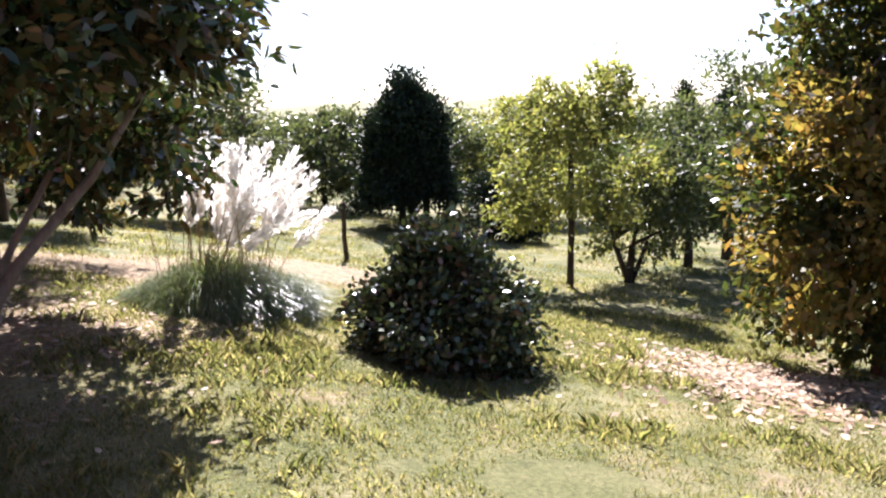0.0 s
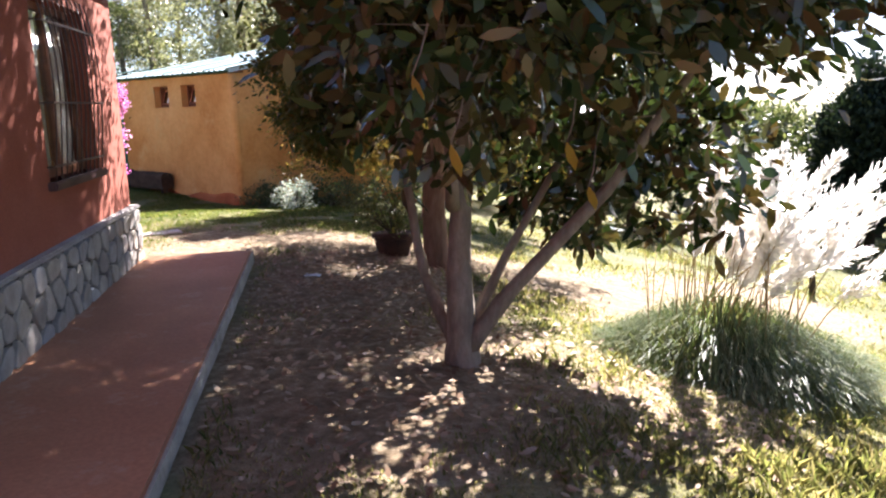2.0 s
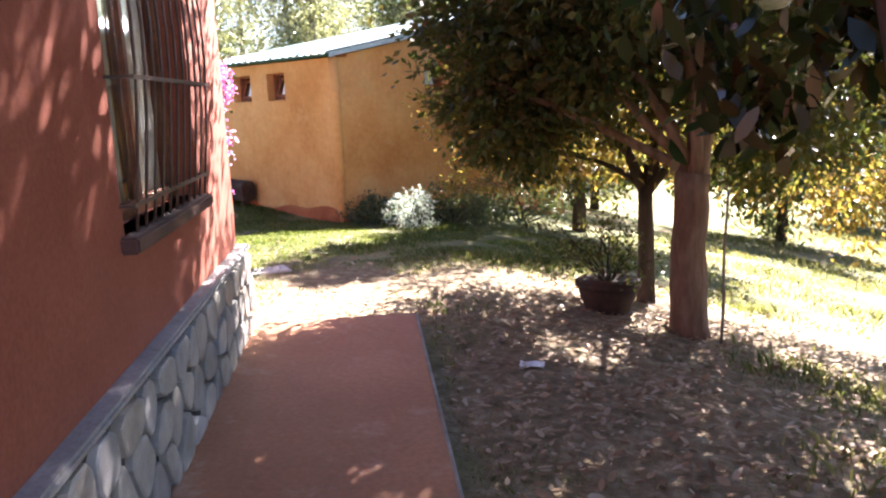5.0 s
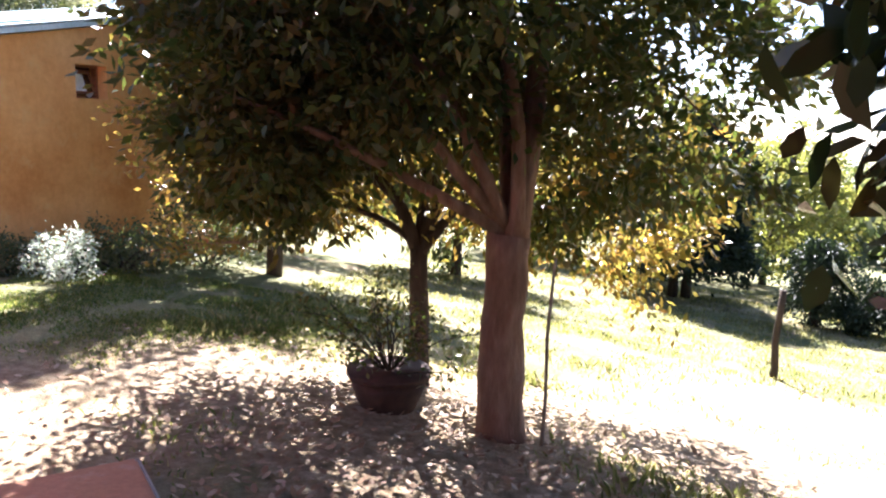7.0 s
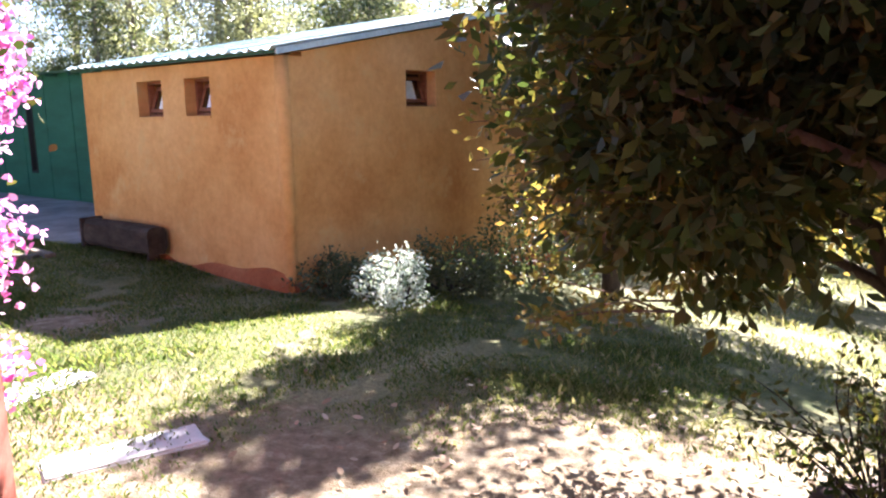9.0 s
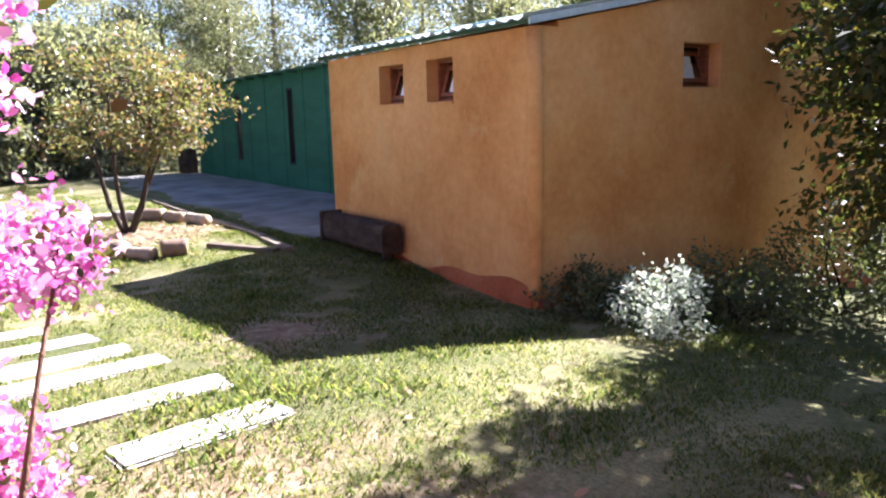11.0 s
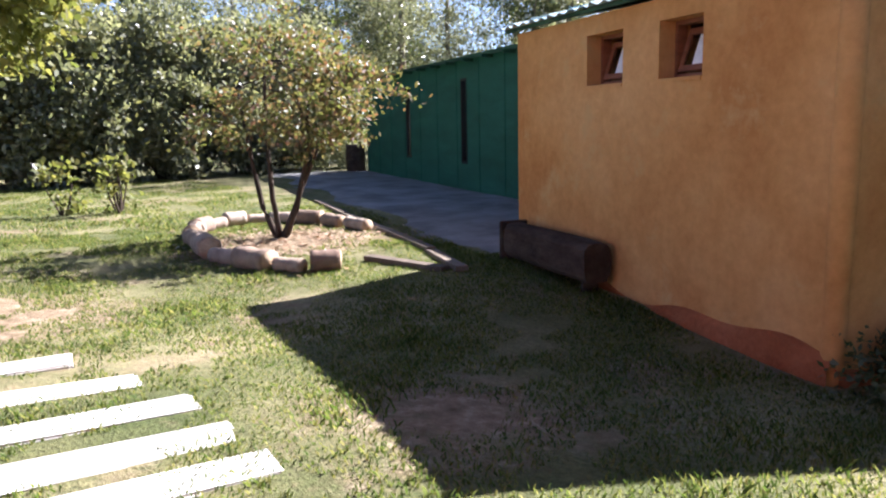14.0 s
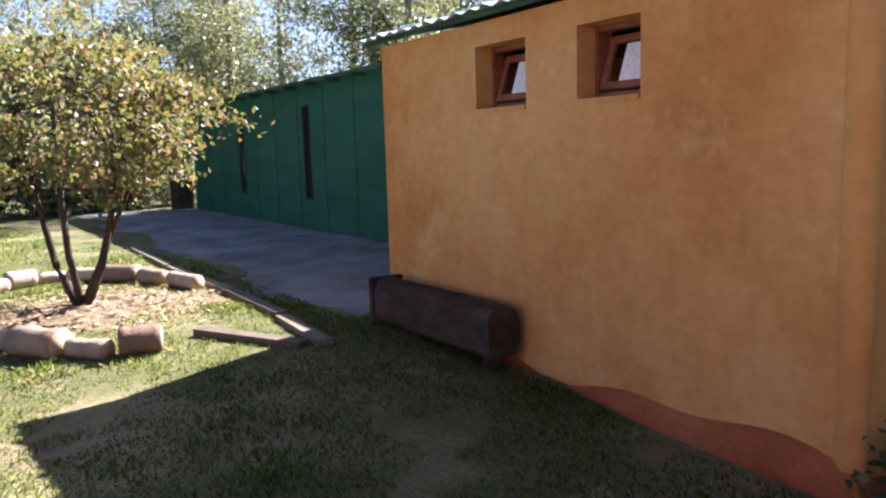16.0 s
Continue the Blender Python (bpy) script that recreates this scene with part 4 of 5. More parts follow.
def dome_shrub(name, x, y, seed, label, r, h, clumps, per, size, leaf, length, width, category="shrub", corners=4, core=True, ry=None, group="", bark=None, cone=0.0):
    rng = np.random.default_rng(seed)
    pr = random.Random(seed)
    z = gz(x, y) - 0.05
    ob = thing(name, x, y, z, label, category, group)
    me, cs = crown("crown", rng, (0, 0, h * 0.38), (r, ry or r, h * 0.62), clumps, per, size, length, width, leaf, -0.62, 0.5, 0.1, corners, cone)
    part("crown", me, leaf, ob)
    for k in range(9):
        c = cs[pr.randrange(len(cs))]
        part("stem", tube_mesh("stem", limb_points((pr.uniform(-0.1, 0.1) * r, pr.uniform(-0.1, 0.1) * r, -0.05), Vector(c), pr, 0.1), [0.022, 0.019, 0.016, 0.012, 0.009, 0.005], bark or M_DARKBARK, 5), bark or M_DARKBARK, ob)
    return ob


dome_shrub("vine_covered_bush", -0.08, 6.95, 41, "rounded bush smothered in glossy vine leaves", 1.12, 1.16, 420, 40, 0.08, L_VINE, 0.075, 0.048, corners=6, cone=0.62)
dome_shrub("white_flowering_bush", -11.15, 13.55, 43, "low bush with whitish flowers against the ochre wall", 0.38, 0.62, 60, 36, 0.06, L_WHITE, 0.05, 0.03)
dome_shrub("dark_shrub", -12.0, 13.75, 44, "dark green low shrub at the ochre wall corner", 0.42, 0.45, 50, 40, 0.07, L_WOOD, 0.06, 0.03)
dome_shrub("dark_shrub", -10.95, 14.6, 45, "dark green low shrub against the ochre wall", 0.55, 0.6, 80, 40, 0.08, L_WOOD, 0.06, 0.03)
dome_shrub("dark_shrub", -10.6, 16.3, 46, "dark green low shrub against the ochre wall", 0.8, 1.0, 90, 40, 0.1, L_WOOD, 0.07, 0.035)

# Trees down the slope
tree("young_ash_tree", 2.5, 14.9, 51, "slender light-green tree with an open rounded crown", [
    [(0, 0, -0.1, 0.09), (0, 0, 0.3, 0.07), (0.02, 0, 1.4, 0.06), (0.0, 0, 2.6, 0.05), (0.05, 0, 3.6, 0.03)]], 22, [
    (0.15, 0, 2.35, 1.75, 1.6, 1.1, 84, 62, 0.16, -0.95), (0.0, 0, 3.5, 1.05, 1.0, 0.8, 52, 66, 0.16, -1), (0.85, 0.2, 3.85, 0.4, 0.35, 0.5, 14, 60, 0.12, -1), (-1.0, 0, 1.7, 0.7, 0.7, 0.35, 20, 55, 0.12, -1)],
    M_DARKBARK, L_LIGHT, 0.13, 0.065, 0.2)
tree("plum_tree", 4.0, 16.3, 52, "dark spreading tree with several short stems", [
    [(0, 0, -0.1, 0.1), (0.1, 0, 0.9, 0.07)], [(0.05, 0, 0, 0.07), (-0.3, 0.1, 1.0, 0.05)], [(0.1, 0.05, 0, 0.06), (0.5, 0.1, 1.1, 0.04)]], 14, [
    (0.4, 0.2, 2.0, 1.5, 1.4, 1.25, 130, 70, 0.2, -1)], M_DARKBARK, L_WOOD, 0.14, 0.07)
tree("plum_tree", 6.3, 19.2, 53, "dark spreading tree with a short trunk", [[(0, 0, -0.1, 0.13), (0, 0, 1.0, 0.1), (0.1, 0, 2.2, 0.07)]], 12, [
    (-0.2, 0, 2.5, 1.5, 1.5, 1.7, 140, 65, 0.22, -1, L_WOOD)], M_DARKBARK, L_WOOD, 0.15, 0.08)
tree("oak_tree", 8.2, 21.5, 54, "dark broad tree down the slope", [[(0, 0, -0.1, 0.18), (0, 0, 1.4, 0.14), (0.1, 0, 2.8, 0.09)]], 12, [
    (0.3, 0, 3.0, 2.0, 2.0, 2.2, 170, 62, 0.26, -1)], M_DARKBARK, L_WOOD, 0.17, 0.09)
tree("liquidambar_tree", 5.3, 8.9, 55, "dense broadleaf tree, partly coloured golden as if backlit, branches near the ground", [
    [(0, 0, -0.1, 0.16), (0, 0, 1.0, 0.13), (0.05, 0, 2.6, 0.09), (0.1, 0, 4.2, 0.05)]], 20, [
    # Dark blobs, and one coloured gold where the crown glows against the sun
    (0.1, 0.0, 2.2, 1.7, 1.7, 1.9, 240, 85, 0.2, -0.95, L_MID), (-0.5, -0.3, 2.3, 1.35, 1.35, 1.6, 110, 70, 0.18, -0.95, L_GOLD), (0.2, 0, 4.4, 1.3, 1.4, 1.5, 150, 80, 0.2, -1, L_MID), (0.9, -0.3, 3.1, 1.4, 1.3, 2.0, 130, 70, 0.2, -1, L_MID)],
    M_BARK, L_GOLD, 0.14, 0.075, 0.2)


def cone_tree(name, x, y, seed, label, r, h, foot, clumps, per, size, leaf, taper, length=0.14, width=0.05, stems=1, group="", low=-1.0):
    rng = np.random.default_rng(seed)
    pr = random.Random(seed)
    z = gz(x, y) - 0.1
    ob = thing(name, x, y, z, label, "tree", group)
    for k in range(stems):
        off = (k - (stems - 1) / 2) * 0.35
        part("trunk", tube_mesh("trunk", [(off, 0, -0.1), (off * 1.1, 0, foot + 0.4), (off * 0.5, 0, h * 0.9)], [0.15, 0.12, 0.03], M_DARKBARK, 9), M_DARKBARK, ob)
    me, cs = crown("crown", rng, (0, 0, foot + (h - foot) * (0.5 if low <= -1 else 0.26)), (r, r, (h - foot) * (0.5 if low <= -1 else 0.74)), clumps, per, size, length, width, leaf, low, 0.45, -0.1, 4, cone=taper)
    part("crown", me, leaf, ob)
    for k in range(8):
        c = Vector(cs[pr.randrange(len(cs))])
        part("limb", tube_mesh("limb", limb_points((0, 0, c.z * 0.85), c, pr, 0.05), [0.04, 0.035, 0.03, 0.02, 0.015, 0.01], M_DARKBARK, 5), M_DARKBARK, ob)
    return ob


cone_tree("cypress_tree", -1.15, 26.2, 61, "large dark dense cypress with a rounded top", 1.95, 5.3, 0.9, 460, 110, 0.2, L_DARK, 0.5, 0.2, 0.09, 2, low=-0.34)
cone_tree("clipped_shrub", 1.5, 23.8, 62, "dark rounded clipped conifer shrub", 0.75, 2.3, 0.05, 70, 70, 0.15, L_DARK, 0.3, 0.13, 0.06)
cone_tree("clipped_shrub", 2.5, 23.4, 63, "dark low rounded conifer shrub", 0.75, 1.25, 0.05, 60, 70, 0.15, L_DARK, 0.1, 0.13, 0.06)
cone_tree("pine_tree", 12.2, 38.0, 64, "tall dark pointed conifer beyond the garden", 1.9, 5.9, 0.5, 170, 70, 0.26, L_DARK, 0.85, 0.28, 0.1)
cone_tree("pine_tree", 15.5, 41.0, 65, "tall dark pointed conifer beyond the garden", 2.2, 6.6, 0.5, 170, 70, 0.28, L_DARK, 0.85, 0.28, 0.1)
tree("hazel_tree", 3.4, 33.0, 66, "bushy green tree behind the clipped shrubs", [[(0, 0, -0.1, 0.15), (0, 0, 1.5, 0.1)]], 8, [(0, 0, 2.9, 3.0, 2.4, 2.2, 170, 60, 0.32, -1)], M_DARKBARK, L_LIGHT, 0.24, 0.12)
tree("hazel_tree", -5.0, 33.0, 67, "bushy green tree at the foot of the lawn", [[(0, 0, -0.1, 0.15), (0, 0, 1.5, 0.1)]], 8, [(0, 0, 2.4, 2.4, 2.2, 2.0, 150, 60, 0.32, -1)], M_DARKBARK, L_WOOD, 0.24, 0.12)
tree("hazel_tree", -7.2, 24.0, 68, "bushy dark tree beyond the lawn", [[(0, 0, -0.1, 0.14), (0.05, 0, 1.6, 0.1)]], 10, [(0, 0, 2.8, 2.3, 2.2, 2.1, 170, 60, 0.3, -1)], M_DARKBARK, L_WOOD, 0.21, 0.1)
tree("fruit_tree", -0.6, 31.0, 69, "bushy tree on the lower lawn with a bent trunk", [[(0, 0, -0.1, 0.16), (0.1, 0, 1.0, 0.12), (0.4, 0, 1.8, 0.08)]], 10, [(0.4, 0, 2.6, 2.0, 1.9, 1.5, 130, 60, 0.28, -1)], M_DARKBARK, L_WOOD, 0.21, 0.1)
tree("hazel_tree", -12.0, 24.0, 70, "bushy green tree behind the ochre building", [[(0, 0, -0.1, 0.14), (0.05, 0, 1.6, 0.1)]], 10, [(0, 0, 3.4, 2.3, 2.2, 2.4, 170, 60, 0.3, -1)], M_DARKBARK, L_LIGHT, 0.21, 0.1)

tree("bay_tree", -9.6, 16.6, 72, "dense dark green tree beside the ochre building", [[(0, 0, -0.1, 0.13), (0.05, 0, 1.6, 0.1), (0, 0, 3.0, 0.06)]], 12, [
    (0, 0, 3.1, 1.4, 1.5, 2.1, 260, 80, 0.2, -0.95), (1.7, 0.4, 2.9, 1.3, 1.2, 1.8, 170, 75, 0.2, -1), (-0.65, -0.2, 5.5, 0.6, 0.8, 0.9, 80, 75, 0.15, -1)], M_DARKBARK, L_MID, 0.13, 0.06)


def post():
    x, y = -2.12, 16.2
    z = gz(x, y)
    pr = random.Random(2)
    ob = thing("wooden_post", x, y, z - 0.15, "crooked weathered wooden post on the lawn", "post")
    part("shaft", tube_mesh("shaft", [(0, 0, 0), (0.01, 0, 0.3), (-0.02, 0.01, 0.7), (0.0, 0, 1.1), (0.015, 0, 1.45)], [0.06, 0.055, 0.05, 0.05, 0.046], M_DARKBARK, 9, 0.06, pr), M_DARKBARK, ob)


post()


# ---- bougainvillea at the house corner ----
def bougainvillea():
    o = H(12.15, -2.75)
    z = gz(o[0], o[1])
    ob = thing("bougainvillea", o[0], o[1], z - 0.04, "bougainvillea in full pink flower at the house corner", "flowering shrub")
    rng = np.random.default_rng(77)
    pr = random.Random(77)
    hs = []
    # Sprays: (u, v) from the foot, height, spread
    for u, v, h, s in ((-0.3, 0.12, 2.25, 0.13), (-0.4, 0.27, 1.85, 0.1), (-0.25, 0.0, 2.4, 0.18), (-0.25, 0.2, 1.95, 0.15), (-0.3, 0.17, 1.5, 0.1), (-0.2, 0.13, 1.72, 0.12), (-0.25, 0.05, 1.55, 0.12), (0.1, -0.1, 1.8, 0.22), (0.3, -0.25, 1.4, 0.18), (0.66, -0.14, 1.36, 0.08),
                       (0.5, -0.3, 0.85, 0.14), (0.1, -0.3, 2.3, 0.25), (-0.1, -0.35, 1.2, 0.2), (0.1, -0.2, 2.8, 0.25), (-0.2, 0.1, 1.05, 0.08)):
        c = Vector(H(u, v, h))
        hs.append((c, s))
        part("cane", tube_mesh("cane", limb_points((0, 0, -0.05), c, pr, 0.1), [0.014, 0.012, 0.01, 0.008, 0.006, 0.004], M_BARK, 5), M_BARK, ob)
        m = int(9000 * s)
        nb = 18
        bunch = np.array(tuple(c)) + rng.normal(size=(nb, 3)) * s * 0.55
        pts = bunch[rng.integers(0, nb, m)] + rng.normal(size=(m, 3)) * 0.035
        part("flower_spray", leaves("flower_spray", pts, 0.024, 0.023, L_PINK, rng, None, 0, 6), L_PINK, ob, "pink papery bracts")
        pts = np.array(tuple(c)) + rng.normal(size=(int(900 * s), 3)) * s * 0.6
        part("foliage", leaves("foliage", pts, 0.035, 0.022, L_MID, rng, None, 0, 6), L_MID, ob)


bougainvillea()


# ---- log on the ground by the ochre wall, stepping slabs, planted bed ----
def log_mesh(name, length, r, rng, mat, sides=14, rough=0.07):
    n = 7
    return tube_mesh(name, [(-length / 2 + length * i / (n - 1), 0, 0) for i in range(n)], [r * (1 + rng.uniform(-rough, rough)) for _ in range(n)], mat, sides, 0.05, rng)


def timber_bench():
    pr = random.Random(9)
    c = Vector((-12.42, 13.48, 0)) + AX * 3.2 + Vector((-0.212, -0.977, 0)) * 0.2
    z = gz(c.x, c.y)
    ob = thing("timber_bench", c.x, c.y, z + 0.24, "low bench of one heavy dark weathered timber against the ochre wall", "bench", rz=ADOBE_TURN)
    part("end_board", box_bm(0.8, 0.86, -0.15, 0.17, -0.3, 0.2, 0.01), M_OLDLOG, ob, "grey upright end board")
    part("leg", box_bm(-0.74, -0.69, -0.08, 0.08, -0.33, -0.1, 0.008), M_OLDLOG, ob)
    # Rough squared section: flat top and face, rounded arrises, uneven along its length
    n, sides = 9, 20
    verts, faces = [], []
    for i in range(n):
        x = -0.84 + 1.63 * i / (n - 1)
        grow = 1 + pr.uniform(-0.04, 0.04) - (0.05 if i in (0, n - 1) else 0)
        for k in range(sides):
            an = 2 * math.pi * k / sides
            ca, sa = math.cos(an), math.sin(an)
            q = (abs(ca) ** 4 + abs(sa) ** 4) ** -0.25 * grow * (1 + pr.uniform(-0.025, 0.025))
            verts.append((x + pr.uniform(-0.008, 0.008), ca * 0.15 * q, sa * 0.19 * q))
    for i in range(n - 1):
        for k in range(sides):
            k2 = (k + 1) % sides
            faces.append((i * sides + k, i * sides + k2, (i + 1) * sides + k2, (i + 1) * sides + k))
    part("seat", mesh_of("seat", verts, faces, M_OLDLOG), M_OLDLOG, ob, "thick dark squared timber")
    for e, sx in ((0, 1), (n - 1, -1)):
        ring = verts[e * sides:(e + 1) * sides]
        part("cut_end", mesh_of("cut_end", ring, [tuple(range(sides))[::sx]], M_OLDLOG), M_OLDLOG, ob)


timber_bench()


def slabs():
    pr = random.Random(12)
    for k, (x, y, ln) in enumerate(((-10.36, 9.38, 0.8), (-11.55, 9.62, 0.9), (-12.2, 9.58, 1.0), (-12.93, 9.5, 1.1), (-13.4, 9.5, 1.05), (-13.98, 9.45, 1.1), (-14.66, 9.3, 1.1), (-15.4, 9.05, 1.05))):
        bm = box_bm(-0.14, 0.14, -ln / 2, ln / 2, -0.05, 0.0, 0.012)
        for v in bm.verts:
            v.co.x += pr.uniform(-0.012, 0.012)
            v.co.y += pr.uniform(-0.02, 0.02)
        me = bpy.data.meshes.new("stepping_slab")
        bm.to_mesh(me)
        bm.free()
        me.materials.append(M_SLAB)
        ob = new("stepping_slab", me)
        ob.matrix_world = pose(x, y, gz(x, y) + 0.014, pr.uniform(-1, 1), pr.uniform(-1, 1), pr.uniform(-4, 4) - (28 if k == 0 else 5))
        tagged(ob, "pale oblong stepping slab set in the grass", "stepping stone", "stepping slabs")


slabs()


def bed():
    pr = random.Random(14)
    cx, cy, rx, ry = -19.35, 12.75, 2.05, 1.15
    for k in range(15):
        an = radians(-20 - k * 17.2)
        x, y = cx + rx * math.cos(an), cy + ry * math.sin(an)
        tang = math.degrees(math.atan2(ry * math.cos(an), -rx * math.sin(an)))
        ln = (0.27 + pr.uniform(-0.03, 0.03)) * math.hypot(rx * math.sin(an), ry * math.cos(an))
        r = pr.uniform(0.075, 0.145)
        ob = thing("edging_log", x, y, gz(x, y) + r * 0.8, "short weathered log edging the planted bed", "log", "bed edging logs", rz=tang + pr.uniform(-12, 12))
        part("trunk_section", log_mesh("trunk_section", ln, r, pr, M_LOG, 12), M_LOG, ob)
        for sx in (-ln / 2 - 0.002, ln / 2 - 0.002):
            part("cut_end", tube_mesh("cut_end", [(sx, 0, 0), (sx + 0.004, 0, 0)], [r * 0.9, r * 0.9], M_LOGEND, 12), M_LOGEND, ob)
    # Planks along the gravel
    runs = [((-17.5, 12.9), (-16.35, 13.2)), ((-16.2, 13.3), (-17.3, 13.62)), ((-17.35, 13.66), (-18.9, 14.0)), ((-18.95, 14.02), (-21.2, 14.45)), ((-21.25, 14.46), (-23.6, 15.0))]
    for (x0, y0), (x1, y1) in runs:
        ln = math.hypot(x1 - x0, y1 - y0)
        bm = box_bm(-ln / 2, ln / 2, -0.07, 0.07, 0, 0.06, 0.008)
        me = bpy.data.meshes.new("edging_plank")
        bm.to_mesh(me)
        bm.free()
        me.materials.append(M_PLANK)
        ob = new("edging_plank", me)
        mx, my = (x0 + x1) / 2, (y0 + y1) / 2
        ob.matrix_world = pose(mx, my, gz(mx, my) - 0.012, pr.uniform(-4, 4), 0, math.degrees(math.atan2(y1 - y0, x1 - x0)))
        tagged(ob, "greyed plank edging the gravel strip", "plank", "edging planks")
    tree("crepe_myrtle", -19.75, 12.75, 71, "small multi-stemmed tree with reddish green leaves in the log bed", [
        [(0, 0, -0.05, 0.06), (0.22, 0.15, 0.45, 0.042), (0.4, 0.25, 1.1, 0.03), (0.5, 0.3, 2.0, 0.02)],
        [(0, 0, -0.05, 0.05), (-0.3, -0.12, 0.45, 0.038), (-0.42, -0.2, 1.1, 0.028), (-0.55, -0.3, 2.1, 0.018)],
        [(0, 0, 0, 0.045), (0.03, -0.1, 0.6, 0.035), (-0.05, -0.1, 1.5, 0.025), (0.0, -0.1, 2.4, 0.015)],
        [(0, 0, 0, 0.04), (0.2, 0.2, 0.6, 0.03), (0.5, 0.4, 1.3, 0.02)]], 26, [
        (0.05, 0.15, 2.05, 1.15, 1.2, 1.05, 80, 58, 0.12, -0.95, L_MYRTLE), (0.75, 0.75, 1.9, 0.75, 0.7, 0.5, 34, 56, 0.12, -1, L_MYRTLE)],
        M_DARKBARK, L_MYRTLE, 0.085, 0.05)
    for x, y, h in ((-24.4, 11.55, 1.25), (-25.0, 10.7, 1.35)):
        dome_shrub("sapling", x, y, int(h * 100), "sapling with bright yellow-green leaves on the lawn", 0.32, h, 13, 16, 0.09, L_LIGHT, 0.12, 0.08, "sapling", 6, group="saplings")


bed()

# Gravel strip before the green shed
g0 = Vector((-12.42, 13.48, 0))
NY = Vector((-0.212, -0.977, 0))


def gravel():
    n, m = 40, 8
    verts, faces = [], []
    pr = random.Random(20)
    for i in range(n + 1):
        for j in range(m + 1):
            u = 4.4 + (20.5 - 4.4) * i / n
            w = -2.48 + (2.95 + 0.25 * math.sin(u * 1.3) * (j == m)) * j / m
            p = g0 + AX * u + NY * w
            verts.append((p.x, p.y, gz(p.x, p.y) + 0.022 + pr.uniform(-0.008, 0.008) - (0.03 if j == m else 0)))
    for i in range(n):
        for j in range(m):
            a = i * (m + 1) + j
            faces.append((a, a + 1, a + m + 2, a + m + 1))
    tagged(new("pavement_gravel", mesh_of("gravel", verts, faces, M_GRAVEL, True)), "grey gravel strip before the green shed", "gravel", kind="structure")


gravel()


# ---- woods behind the sheds ----
def wood_tree(name, seed, leaf, h, r, label, gaps=0.5):
    """A tall thin-crowned woodland tree, built once at the origin of its thing."""
    pr = random.Random(seed)
    blobs = []
    for k in range(6):
        z = h * (0.38 + 0.11 * k)
        blobs.append((pr.uniform(-0.5, 0.5) * r, pr.uniform(-0.5, 0.5) * r, z, r * pr.uniform(0.5, 0.85), r * pr.uniform(0.5, 0.85), h * 0.09, 26, 50, 0.26 * r / 2, -1))
    return dict(trunk=[[(0, 0, -0.2, 0.2), (0.05, 0, h * 0.3, 0.16), (-0.1, 0.05, h * 0.65, 0.1), (0.0, 0, h * 0.95, 0.03)]], blobs=blobs, leaf=leaf, label=label)


def woods():
    pr = random.Random(33)
    kinds = []
    for k, (leaf, h, r, lab) in enumerate(((L_SILVER, 11, 2.6, "tall thin-crowned gum tree in the wood behind"), (L_SILVER, 9, 2.9, "tall leafy tree in the wood behind"), (L_SILVER, 13, 2.4, "very tall slender gum tree in the wood behind"), (L_WOOD, 7.5, 2.6, "leafy tree at the edge of the wood"))):
        w = wood_tree("wood", 80 + k, leaf, h, r, lab)
        ob, b = tree("gum_tree" if leaf is L_SILVER else "woodland_tree", -46 - 5 * k, 30 + 2 * k, 90 + k, lab, w["trunk"], 12, w["blobs"], M_GREYBARK, leaf, 0.2, 0.075, 0.2, group="trees of the wood")
        kinds.append(ob)
    for k in range(34):
        t = k / 33
        x = -42 + 32 * t * (1 if k % 2 else 0.92) - (6 if k % 3 == 0 else 0)
        y = 27 + 9 * (k % 3) + pr.uniform(-2, 2) + 6 * t
        if x > -15:
            continue
        m = kinds[k % 4]
        c = copy_thing(m, pose(x, y, gz(x, y) - 0.1, 0, 0, pr.uniform(0, 360)))
    for k in range(12):
        x, y = -36 - pr.uniform(0, 12), -2 + k * 2.6
        copy_thing(kinds[(1, 3, 0)[k % 3]], pose(x - 6, y, gz(x, y) - 0.1, 0, 0, pr.uniform(0, 360)))
    # Dense evergreen edge
    sh = None
    for k in range(13):
        y = 4.5 + k * 1.25
        x = -33.6 - 0.12 * (y - 10) ** 2 * 0.12 + pr.uniform(-0.5, 0.5)
        if sh is None or k in (4,):
            sh = dome_shrub("laurel_shrub", x, y, 100 + k, "tall dense evergreen shrub with silvery leaves at the wood's edge", 1.6, 4.6, 190, 60, 0.24, L_SILVER, 0.2, 0.1, group="evergreen edge")
        else:
            copy_thing(sh, pose(x, y, gz(x, y) - 0.05, 0, 0, pr.uniform(0, 360)))
    # Leafy tree overhanging the lawn on the garden side
    tree("mulberry_tree", -27.5, 8.6, 120, "broad tree with large drooping green leaves at the lawn's edge", [[(0, 0, -0.1, 0.2), (0, 0, 1.8, 0.16), (0.3, 0.2, 3.4, 0.1)]], 16, [
        (0.6, 0.4, 4.1, 2.4, 2.4, 1.4, 130, 60, 0.26, -0.8), (2.6, 1.2, 4.2, 1.5, 1.2, 0.9, 60, 50, 0.22, -1)], M_GREYBARK, L_LIGHT, 0.2, 0.12, 0.5, 6)


woods()


